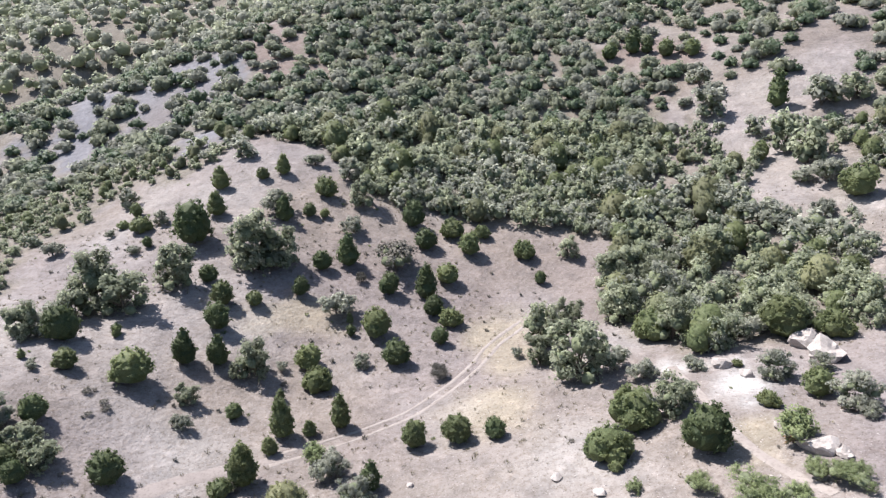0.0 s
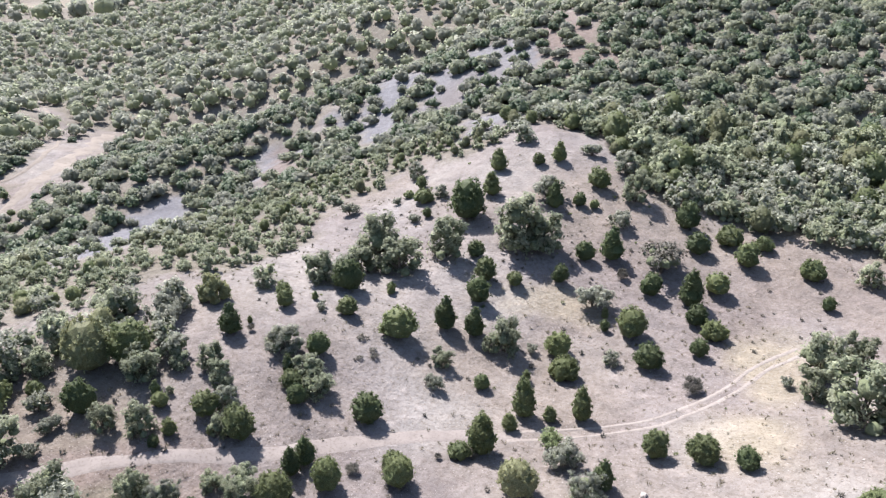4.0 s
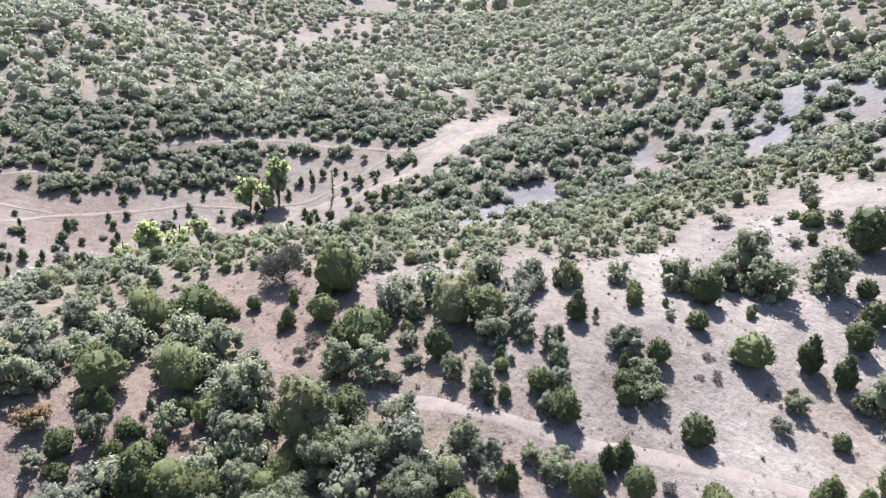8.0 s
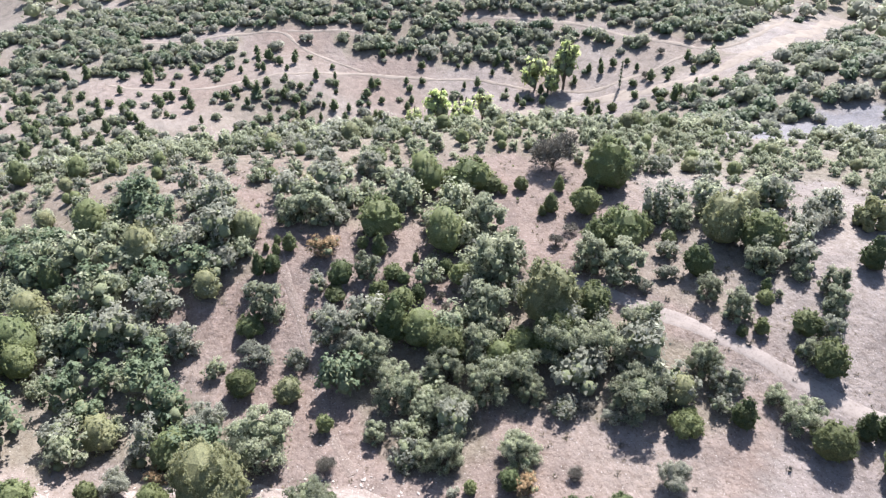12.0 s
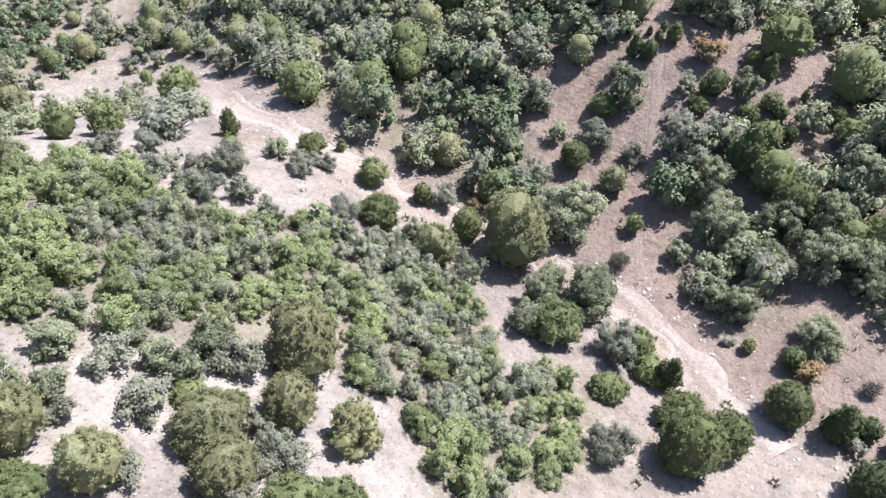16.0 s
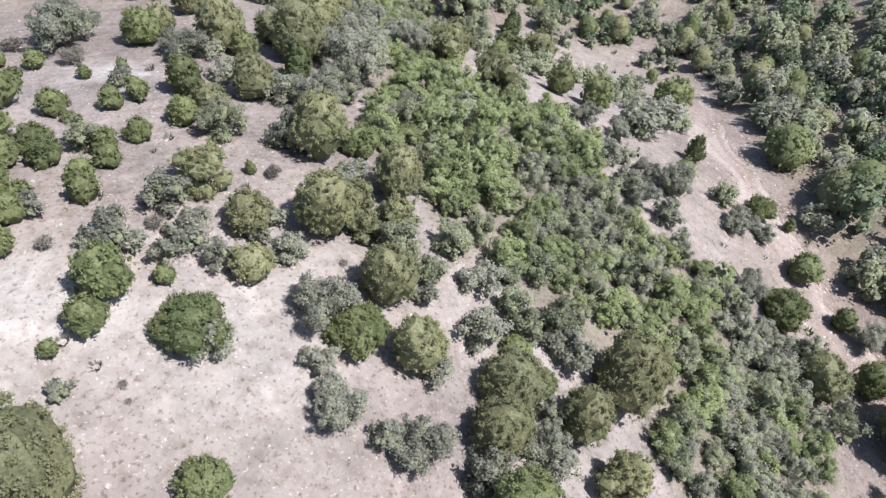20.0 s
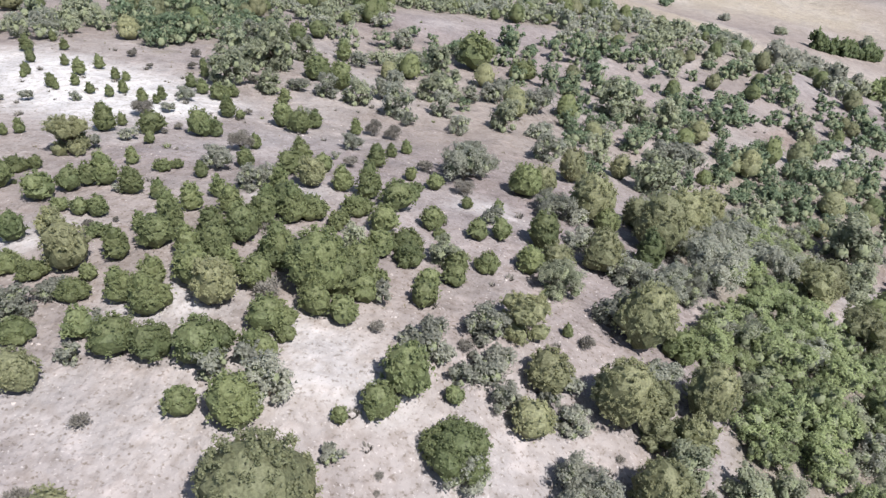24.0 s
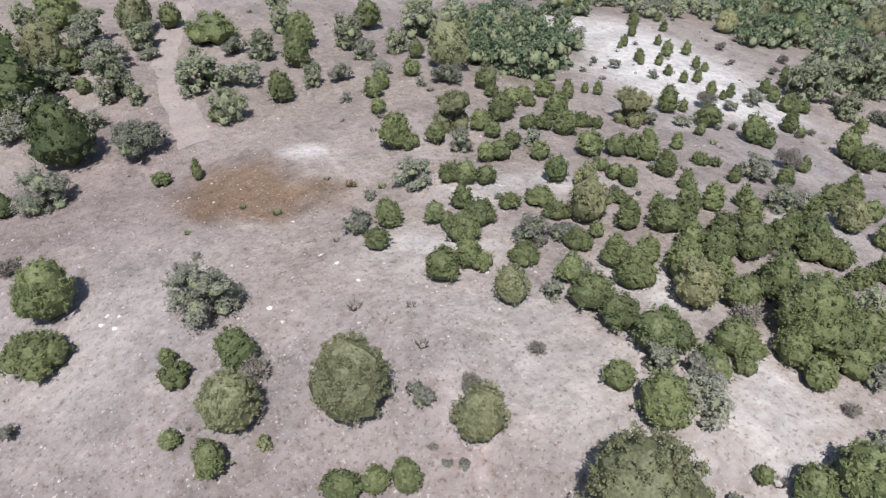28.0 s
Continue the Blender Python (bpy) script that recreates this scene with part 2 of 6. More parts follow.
TRACK_DIRT = plain_material("worn_track_dirt", (0.262, 0.228, 0.212), (0.222, 0.190, 0.176), 0.5, 0.95, 0.6)
FAINT_DIRT = plain_material("faint_track_dirt", (0.240, 0.206, 0.194), (0.202, 0.172, 0.162), 0.6, 0.95, 0.6)
WASH_DIRT = plain_material("wash_gravel", (0.232, 0.196, 0.172), (0.186, 0.156, 0.138), 0.12, 0.95, 0.6)
STRAW_TUFT = leaf_material("dry_straw", (0.20, 0.17, 0.11), (0.15, 0.135, 0.09), (0.27, 0.235, 0.16), through_light=0.2)
BED_DIRT = bed_material()


# ---- ground: one sheet to the horizon, finest below the drone ----
SIDE, REACH, PULL = 400, 4200.0, 5.0
steps = np.linspace(-1, 1, SIDE)
AXIS = REACH * np.sinh(PULL * steps) / math.sinh(PULL)
GX, GY = np.meshgrid(AXIS, AXIS)
GZ = land(GX, GY) + relief(GX, GY)


def ground_at(x, y):
    """Height of the ground sheet, with the cell's own slope."""
    x, y = np.atleast_1d(np.asarray(x, float)), np.atleast_1d(np.asarray(y, float))
    i = np.clip(np.searchsorted(AXIS, x) - 1, 0, SIDE - 2)
    j = np.clip(np.searchsorted(AXIS, y) - 1, 0, SIDE - 2)
    a = (x - AXIS[i]) / (AXIS[i + 1] - AXIS[i])
    b = (y - AXIS[j]) / (AXIS[j + 1] - AXIS[j])
    return (GZ[j, i] * (1 - a) + GZ[j, i + 1] * a) * (1 - b) + (GZ[j + 1, i] * (1 - a) + GZ[j + 1, i + 1] * a) * b


def mesh_of(name, verts, faces, mat, smooth=False, inner=None, normals=None):
    """A mesh from arrays: verts n x 3, faces m x 3 or m x 4. inner: which faces take the darker core colour that paints
    shade between the leaves. normals: the crown's own rounding, for leaves.
    """
    me = bpy.data.meshes.new(name)
    verts, faces = np.asarray(verts, np.float32), np.asarray(faces, np.int32)
    k = faces.shape[1]
    me.vertices.add(len(verts))
    me.vertices.foreach_set("co", verts.ravel())
    me.loops.add(faces.size)
    me.loops.foreach_set("vertex_index", faces.ravel())
    me.polygons.add(len(faces))
    me.polygons.foreach_set("loop_start", np.arange(0, faces.size, k, dtype=np.int32))
    me.update(calc_edges=True)
    me.polygons.foreach_set("use_smooth", np.full(len(faces), smooth))
    if mat:
        me.materials.append(mat)
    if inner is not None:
        me.materials.append(SHADED_CORE)
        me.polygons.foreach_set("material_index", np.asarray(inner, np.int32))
    if normals is not None:
        me.polygons.foreach_set("use_smooth", np.full(len(faces), True))
        me.normals_split_custom_set_from_vertices(np.asarray(normals, np.float32))
    return me


def grid_faces(rows, cols):
    r, c = np.meshgrid(np.arange(rows - 1), np.arange(cols - 1), indexing="ij")
    a = (r * cols + c).ravel()
    return np.stack([a, a + 1, a + cols + 1, a + cols], 1)


def near_line(x, y, line):
    """Distance from points to a line of (x, y)."""
    best = np.full(np.shape(x), 1e9)
    for (ax, ay), (bx, by) in zip(line[:-1], line[1:]):
        dx, dy = bx - ax, by - ay
        s = np.clip(((x - ax) * dx + (y - ay) * dy) / (dx * dx + dy * dy + 1e-9), 0, 1)
        best = np.minimum(best, np.hypot(x - ax - s * dx, y - ay - s * dy))
    return best


def inside(x, y, loop):
    """Whether points lie inside a closed outline."""
    x, y = np.asarray(x), np.asarray(y)
    hit = np.zeros(x.shape, bool)
    for (ax, ay), (bx, by) in zip(loop, loop[1:] + loop[:1]):
        cross = ((ay > y) != (by > y)) & (x < (bx - ax) * (y - ay) / (by - ay + 1e-9) + ax)
        hit ^= cross
    return hit


def patch(x, y, spots, soft=0.45):
    """How much points belong to oval patches (x, y, half length, half width, turn), ragged at the rim."""
    w = np.zeros(np.shape(x))
    for cx, cy, rx, ry, turn in spots:
        c, s = math.cos(radians(turn)), math.sin(radians(turn))
        u, v = ((x - cx) * c + (y - cy) * s) / rx, (-(x - cx) * s + (y - cy) * c) / ry
        d = np.hypot(u, v) + 0.9 * fbm(x, y, max(2.0, min(rx, ry)), 31, 3)
        w = np.maximum(w, np.clip((1 + soft - d) / (2 * soft), 0, 1))
    return w


# Single trees and shrubs by stretch of the land: (x, y, crown width).
HILLTOP_OLIVE_JUNIPERS = [(80.2, -2.5, 5.4), (86.0, -12.7, 4.4), (58.3, -36.9, 4.7), (45.7, -29.2, 3.6), (40.9, -45.2, 3.8), (20.0, -45.3, 2.5), (32.0, -31.8, 2.1), (28.4, -28.7, 3.0), (26.8, -3.9, 3.5), (24.7, -4.8, 1.0), (23.9, -9.3, 4.3), (24.9, -19.9, 2.3), (18.8, -28.0, 2.8), (18.7, -13.5, 2.7), (11.1, -16.6, 5.9)]
HILLTOP_DARK_JUNIPERS = [(73.2, 1.5, 6.8), (60.7, -1.2, 5.7), (56.4, 4.3, 2.0), (33.7, -30.4, 2.0), (30.5, -5.5, 2.6)]
HILLTOP_OAKS = [(76.9, -2.2, 3.9), (84.1, -7.1, 5.0), (93.5, -1.9, 3.1), (72.1, -7.1, 4.3), (69.2, -8.5, 2.1), (81.6, -12.0, 3.8), (67.1, -14.3, 5.3), (58.9, -14.3, 3.9), (71.4, -22.2, 3.5), (78.4, -27.2, 4.2), (61.6, -23.6, 2.4), (70.4, -31.5, 3.9), (66.2, -35.1, 2.9), (71.6, -41.1, 5.6), (37.1, -74.7, 3.4), (41.8, -73.4, 5.1), (15.0, -32.4, 2.1), (13.6, -36.5, 2.2)]
HILLTOP_GREEN_JUNIPERS = [(91.8, -5.4, 5.2), (78.7, -4.3, 3.0), (74.1, -4.7, 1.7), (86.1, -16.4, 3.2), (52.7, -6.8, 1.6), (59.5, -13.5, 1.5), (79.3, -19.1, 5.4), (73.1, -27.0, 3.7), (67.6, -24.4, 3.5), (60.1, -19.7, 2.8), (74.9, -36.2, 3.5), (55.5, -26.9, 1.9), (56.8, -28.5, 1.7), (51.9, -25.5, 1.6), (62.9, -35.7, 2.0), (58.1, -32.4, 1.9), (45.4, -23.7, 3.0), (44.6, -24.4, 1.9), (34.0, -16.1, 1.8), (35.9, -17.9, 2.2), (44.0, -26.6, 1.9), (34.0, -20.4, 1.6), (33.0, -20.7, 1.2), (52.2, -37.2, 2.5), (50.4, -36.6, 1.7), (38.2, -24.4, 2.2), (37.1, -24.9, 1.8), (44.3, -31.1, 2.0), (42.3, -31.0, 1.6), (45.0, -33.8, 2.4), (47.8, -36.9, 1.8), (49.2, -39.3, 2.1)]
HILLTOP_GREEN_JUNIPERS_B = [(47.2, -38.5, 1.5), (49.3, -42.0, 2.0), (42.2, -34.5, 1.5), (41.7, -35.7, 1.7), (43.6, -38.7, 2.6), (40.1, -36.7, 2.1), (41.4, -39.7, 2.0), (40.7, -40.9, 1.2), (38.3, -52.6, 2.7), (36.7, -49.7, 1.1), (34.6, -54.5, 2.7), (40.1, -68.0, 2.2), (40.2, -69.8, 1.6), (35.0, -62.8, 1.1), (30.5, -63.4, 2.6), (28.1, -62.1, 2.6), (22.6, -47.5, 2.4), (20.5, -49.1, 1.9), (35.9, -35.6, 2.5), (35.1, -37.6, 1.8), (34.6, -39.0, 1.7), (31.7, -43.7, 1.6), (31.1, -44.7, 1.2), (33.6, -34.5, 1.3), (32.0, -34.5, 1.5), (30.8, -34.8, 1.6), (29.2, -32.2, 1.5), (31.8, -27.4, 2.0), (32.5, -25.4, 1.6), (38.7, -29.1, 1.9), (39.7, -30.9, 1.6), (39.0, -28.0, 1.5)]
HILLTOP_GREEN_JUNIPERS_C = [(36.3, -26.1, 1.8), (37.2, -31.7, 1.7), (32.2, -22.7, 2.5), (31.4, -20.9, 2.5), (26.8, -28.0, 1.2), (26.6, -26.3, 2.0), (29.9, -27.3, 2.0), (27.3, -22.7, 2.1), (25.0, -32.2, 2.6), (26.6, -47.5, 1.7), (19.8, -40.4, 2.4), (20.4, -34.7, 2.6), (20.3, -37.5, 2.2), (20.9, -32.2, 2.5), (17.8, -39.7, 2.7), (38.3, 4.1, 4.0), (33.0, -2.2, 1.1), (31.4, -2.2, 1.9), (27.8, -0.9, 1.2), (25.0, -2.2, 1.9), (20.1, -6.8, 1.9), (19.6, -8.3, 1.6), (18.8, -9.5, 1.7), (28.9, -17.8, 2.4), (29.0, -19.6, 1.9), (28.3, -20.2, 1.6), (24.3, -23.7, 1.9), (22.0, -23.2, 2.7), (19.9, -23.3, 2.1), (21.5, -26.8, 1.7), (17.5, -23.7, 2.9), (16.9, -24.8, 1.8)]
HILLTOP_GREEN_JUNIPERS_D = [(14.3, -20.8, 2.7), (13.8, -21.2, 1.5), (15.2, -25.1, 2.0), (14.5, -24.8, 1.6), (15.3, -27.0, 2.4), (14.6, -27.4, 1.6), (14.1, -26.5, 1.3), (20.6, -29.1, 2.4), (17.4, -30.2, 2.2), (14.0, -31.4, 4.1), (12.7, -31.7, 3.0), (13.4, -29.1, 2.1), (11.8, -29.1, 1.9), (11.3, -31.5, 1.8), (12.4, -34.1, 2.4), (11.1, -33.0, 1.8), (16.9, -20.5, 1.7), (9.8, -22.7, 1.0), (8.2, -23.9, 2.0), (7.2, -25.8, 3.0)]
HILLTOP_GREY_OAKS = [(82.1, -6.5, 3.5), (76.4, -7.7, 3.9), (71.0, -6.0, 1.8), (78.5, -12.1, 2.4), (71.6, 0.8, 4.9), (68.9, 2.5, 3.6), (66.7, -4.2, 2.3), (58.0, -6.3, 4.9), (55.6, 1.3, 4.5), (65.1, -18.1, 3.5), (74.4, -20.1, 2.9), (61.0, -26.3, 2.4), (65.8, -31.2, 2.8), (60.0, -29.8, 2.6), (56.3, -24.5, 1.1), (55.2, -31.8, 1.0), (39.2, -21.8, 3.0), (36.5, -15.9, 2.2), (39.5, -18.4, 1.0), (54.4, -34.5, 3.1), (41.7, -27.5, 2.0), (40.0, -46.7, 1.6), (57.0, -55.7, 1.1), (54.6, -56.6, 1.5), (54.5, -51.7, 0.8), (50.6, -58.4, 1.2), (42.2, -64.8, 2.4), (39.1, -49.9, 1.6), (41.1, -59.7, 1.8), (29.2, -66.8, 1.9), (31.9, -38.6, 1.0), (33.9, -25.4, 0.6)]
HILLTOP_GREY_OAKS_B = [(35.5, -5.2, 5.0), (39.7, -32.9, 1.6), (28.8, -24.3, 2.5), (27.5, -26.0, 2.0), (28.3, -46.1, 2.9), (23.2, -44.0, 2.3), (23.8, -42.6, 2.4), (21.8, -12.2, 1.6), (34.4, 6.4, 1.3), (18.4, -11.5, 0.6), (17.9, -12.1, 0.7), (23.8, -22.0, 1.4), (23.9, -24.2, 1.3), (16.4, -22.9, 1.8), (13.4, -22.7, 3.0), (14.8, -24.2, 1.8), (10.4, -31.7, 1.7), (7.9, -28.5, 1.3)]
HILLTOP_BARE_BUSHES = [(78.7, -9.4, 1.9), (51.7, -73.2, 0.9), (56.3, -76.7, 1.5), (50.9, -82.4, 1.5), (47.9, -76.1, 1.2), (42.4, -57.4, 2.5), (37.3, -52.9, 0.7), (37.2, -55.0, 1.0), (35.3, -65.2, 1.0), (39.8, -76.1, 1.8), (30.3, -32.9, 0.8), (29.3, -34.3, 0.5), (29.2, -51.7, 2.4), (28.9, -5.9, 1.8), (48.4, 4.8, 1.8), (17.1, -30.3, 1.4), (20.9, -14.5, 1.2), (9.8, -29.1, 1.0)]
HILLTOP_SAPLING = [(51.3, -9.3, 1.0)]
HILLTOP_RUSTY_BUSHES = [(42.1, -18.1, 0.8)]
HILLTOP_CONE_JUNIPERS = [(48.2, -44.0, 1.6), (49.0, -47.0, 1.0), (48.1, -47.9, 1.2), (42.3, -51.5, 2.3), (42.2, -53.7, 1.1), (67.8, -72.7, 1.8), (67.7, -77.2, 1.2), (64.2, -74.7, 1.3), (63.6, -68.2, 1.3), (60.3, -63.5, 1.2), (59.9, -62.5, 0.9), (59.2, -68.3, 1.1), (55.3, -65.6, 1.7), (55.8, -69.6, 1.5), (55.2, -60.9, 1.4), (54.3, -60.4, 0.8), (53.4, -62.3, 1.1), (50.8, -61.0, 1.2), (51.5, -66.4, 1.3), (50.6, -66.9, 1.1), (48.7, -61.2, 1.2), (48.4, -63.1, 1.4), (45.0, -61.3, 1.4), (43.6, -61.5, 1.0), (44.0, -63.2, 1.3), (44.4, -69.8, 1.4), (42.4, -68.6, 1.7), (46.8, -76.9, 1.2), (45.1, -74.2, 1.3), (33.2, -54.8, 1.5), (39.6, -70.5, 1.4), (36.2, -62.6, 2.1)]
HILLTOP_CONE_JUNIPERS_B = [(34.5, -72.8, 1.7), (23.2, -50.9, 2.0), (33.6, -39.5, 2.3), (31.1, -38.9, 2.0), (34.4, -43.9, 1.2), (28.9, -38.7, 1.4), (34.5, -22.8, 1.7), (26.4, -30.3, 1.8), (27.0, -33.7, 1.4), (25.1, -34.5, 1.6), (25.7, -37.7, 1.9), (28.5, -43.8, 1.2), (28.4, -52.9, 1.3), (23.0, -38.1, 2.0), (25.3, -40.6, 1.5), (22.1, -34.0, 2.3), (22.5, -31.7, 2.0), (21.5, -42.9, 1.7), (23.0, -28.6, 1.8), (23.9, -26.8, 2.1), (21.9, -26.2, 2.3), (19.3, -30.7, 1.7), (17.2, -32.8, 2.8)]
HILLTOP_SPREADING_JUNIPERS = [(42.2, 2.8, 4.0)]
HILLTOP_DRY_TUFTS = [(28.1, -1.9, 0.4), (19.5, -11.4, 0.6), (21.0, -18.7, 1.2)]
HILLTOP_WHITE_STONES = [(31.8, -13.6, 0.4), (34.2, -13.3, 0.4), (35.7, -12.8, 0.4), (31.7, -8.6, 0.4), (33.2, -8.4, 0.5), (39.1, 0.4, 0.5), (38.2, -0.3, 0.5), (39.7, -0.1, 0.4), (39.1, -0.7, 0.4)]
SHOULDER_CONE_JUNIPERS = [(37.4, -101.8, 3.1), (27.6, -65.0, 1.9), (23.3, -65.6, 1.6), (16.5, -60.8, 1.4), (17.3, -58.3, 1.3), (17.5, -54.3, 2.0), (17.7, -46.0, 2.0), (15.6, -46.1, 2.4), (5.8, -49.5, 1.2), (18.6, -38.5, 2.4), (20.7, -39.0, 2.0), (26.1, -35.6, 2.0), (-0.8, -35.2, 0.8)]
SHOULDER_GREEN_JUNIPERS = [(46.5, -105.6, 3.2), (35.4, -85.9, 3.9), (31.1, -82.7, 3.7), (18.2, -111.9, 6.3), (10.5, -113.1, 4.8), (15.3, -42.1, 2.5), (14.0, -52.8, 1.3), (11.6, -51.9, 1.7), (8.3, -49.1, 1.2), (6.5, -43.9, 1.8), (4.9, -45.2, 1.8), (13.0, -45.1, 2.9), (12.8, -48.8, 1.8), (12.7, -40.4, 2.2), (9.9, -43.5, 2.0), (10.7, -38.8, 2.5), (9.1, -42.2, 1.1), (15.6, -39.1, 1.8), (12.0, -37.1, 2.3), (10.0, -36.9, 2.2), (7.0, -38.0, 1.9), (5.1, -39.5, 2.0), (2.3, -41.6, 2.4), (21.4, -30.0, 2.0), (8.0, -33.0, 1.9), (8.2, -35.0, 1.7), (6.8, -36.5, 1.7), (4.8, -26.3, 1.2), (4.0, -23.0, 3.7), (-3.8, -22.5, 3.7), (-8.5, -38.1, 3.1), (-38.3, -73.9, 3.5)]
SHOULDER_GREY_OAKS = [(50.7, -97.8, 4.1), (34.1, -100.1, 3.5), (35.0, -78.1, 3.3), (31.4, -78.4, 3.6), (31.4, -115.1, 3.8), (27.6, -104.9, 5.0), (26.1, -91.8, 3.6), (25.7, -83.2, 3.7), (21.8, -76.6, 4.7), (19.6, -73.9, 2.2), (17.3, -81.2, 3.6), (14.0, -75.1, 2.6), (15.5, -91.4, 3.1), (12.0, -94.3, 5.4), (6.3, -93.6, 6.2), (4.8, -82.3, 3.9), (11.0, -68.7, 2.4), (21.2, -58.3, 2.4), (21.0, -53.4, 1.0), (9.8, -55.9, 5.6), (6.1, -47.5, 1.8), (9.5, -20.6, 1.3), (6.7, -29.0, 3.3), (5.9, -28.5, 1.8), (4.7, -27.8, 1.6), (3.3, -22.3, 2.4), (4.1, -32.1, 3.0), (3.0, -29.2, 3.2), (2.1, -27.6, 2.0), (-4.1, -39.1, 3.3), (-1.6, -28.1, 2.2), (-0.1, -29.3, 1.4)]
SHOULDER_GREY_OAKS_B = [(-1.4, -30.8, 1.9), (-2.3, -23.9, 3.8), (-6.9, -34.4, 2.9), (-8.5, -24.9, 1.9), (-12.5, -26.0, 3.2)]
SHOULDER_OAKS = [(41.2, -85.6, 6.2), (42.6, -82.0, 4.3), (40.9, -95.4, 3.8), (27.2, -78.2, 3.9), (22.7, -104.4, 5.0), (18.4, -90.4, 5.3), (20.7, -88.6, 4.3), (9.3, -80.7, 3.9), (7.9, -38.6, 2.5), (-8.1, -28.1, 3.1), (-9.4, -26.4, 2.3), (-11.9, -28.6, 3.0), (-0.1, -40.0, 3.5), (-35.8, -79.3, 3.6)]
SHOULDER_BARE_BUSHES = [(21.8, -66.9, 2.2), (19.6, -66.7, 2.2), (19.2, -52.2, 1.5), (13.5, -56.1, 1.8), (9.1, -52.2, 2.0), (16.4, -29.4, 1.7), (4.9, -30.2, 1.0), (-2.1, -34.9, 1.2)]
SHOULDER_OLIVE_JUNIPERS = [(1.9, -33.9, 3.8), (-0.0, -30.3, 3.0), (0.6, -26.8, 2.6), (-4.4, -30.4, 4.3), (-6.5, -29.8, 2.6), (-6.6, -25.4, 3.9), (-9.8, -33.5, 3.7), (-8.7, -30.5, 3.2)]
SHOULDER_DRY_TUFTS = [(7.3, -20.8, 0.6), (7.2, -20.0, 0.4)]
SHOULDER_DARK_JUNIPERS = [(-44.3, -85.2, 2.7)]
HILLSIDE_OLIVE_JUNIPERS = [(-6.8, -32.3, 2.4), (-6.8, -21.0, 3.4), (-11.4, -18.4, 4.3), (-9.7, -16.1, 3.8), (-20.0, -18.1, 5.4), (-15.3, -16.2, 3.8), (-16.0, -12.5, 3.8), (-44.0, -11.1, 7.4), (-38.9, -17.1, 4.5), (-56.4, -4.4, 3.1), (-41.7, -71.9, 5.1), (-23.8, -57.9, 3.8), (-24.7, -50.3, 4.7)]
HILLSIDE_GREY_OAKS = [(-7.7, -20.6, 3.2), (-1.4, -20.9, 2.0), (-11.1, -22.3, 3.2), (-13.4, -16.8, 1.9), (-12.1, -14.8, 4.1), (-5.0, -15.9, 3.6), (-1.6, -18.2, 3.5), (-3.5, -16.7, 2.0), (-8.0, -13.9, 3.1), (-16.6, -20.9, 3.3), (-36.1, 0.8, 4.9), (-25.5, 2.5, 4.3), (-48.0, -19.9, 3.5), (-38.5, -26.1, 3.5), (-53.5, -12.4, 5.3), (-62.2, -7.4, 4.3), (-64.8, -15.5, 4.4), (-70.5, -18.7, 5.4), (-60.5, -3.3, 2.7), (-33.5, -47.9, 3.2), (-41.8, -47.3, 7.5), (-36.5, -45.7, 3.0), (-32.3, -41.2, 3.0), (-36.2, -39.6, 3.1), (-37.8, -37.5, 4.3), (-32.2, -35.4, 3.4), (-31.6, -37.2, 2.9), (-33.9, -33.4, 2.9), (-43.1, -33.4, 3.8), (-45.7, -32.4, 2.6)]
HILLSIDE_DRY_TUFTS = [(-4.4, -27.5, 0.7)]
HILLSIDE_GREEN_JUNIPERS = [(-12.9, -21.1, 2.3), (-13.4, -18.7, 2.3), (-8.9, -11.7, 4.7), (-11.4, -10.8, 2.9), (-35.8, -4.5, 4.8), (-37.0, 2.5, 3.1), (-35.3, 3.8, 3.3), (-31.2, 1.1, 3.1), (-31.3, 7.0, 4.7), (-27.8, 7.8, 5.4), (-30.7, 10.3, 4.2), (-44.5, -16.2, 3.4), (-40.7, -23.7, 4.2), (-46.9, -22.0, 2.5), (-46.8, -27.5, 3.3), (-58.2, -9.1, 3.7), (-65.9, -8.2, 3.6), (-52.0, -1.0, 2.0), (-36.9, -71.5, 4.2), (-55.9, -60.5, 5.3), (-38.3, -52.8, 3.8), (-47.6, -35.2, 3.4), (-34.8, -54.9, 3.5)]
HILLSIDE_OAKS = [(-14.2, -23.9, 2.7), (-14.2, -22.2, 2.7), (-16.8, -22.8, 2.9), (-41.8, -6.7, 3.5), (-41.6, -2.9, 5.3), (-35.3, -7.0, 3.7), (-40.0, -2.3, 3.9), (-50.0, -7.1, 7.5), (-67.5, -6.0, 4.7), (-71.5, 5.7, 3.7), (-35.6, -85.1, 8.4), (-50.6, -86.0, 5.0)]
HILLSIDE_DARK_JUNIPERS = [(-43.4, -1.1, 1.4), (-35.1, 5.5, 2.5), (-73.6, -5.4, 2.4), (-70.8, 2.5, 3.4), (-62.1, 7.5, 4.5)]
HILLSIDE_RUSTY_BUSHES = [(-48.8, -16.8, 2.6), (-75.3, 1.0, 5.0)]
HILLSIDE_CONE_JUNIPERS = [(-77.0, -3.2, 2.2), (-78.5, -4.7, 1.1), (-49.7, -32.9, 1.3)]
HILLSIDE_BARE_BUSHES = [(-33.2, -83.4, 2.3), (-32.0, -49.0, 1.5)]
HILLSIDE_TALL_JUNIPERS = [(-45.1, -43.4, 2.3)]
BROW_GREEN_JUNIPERS = [(4.8, -15.7, 2.5)]
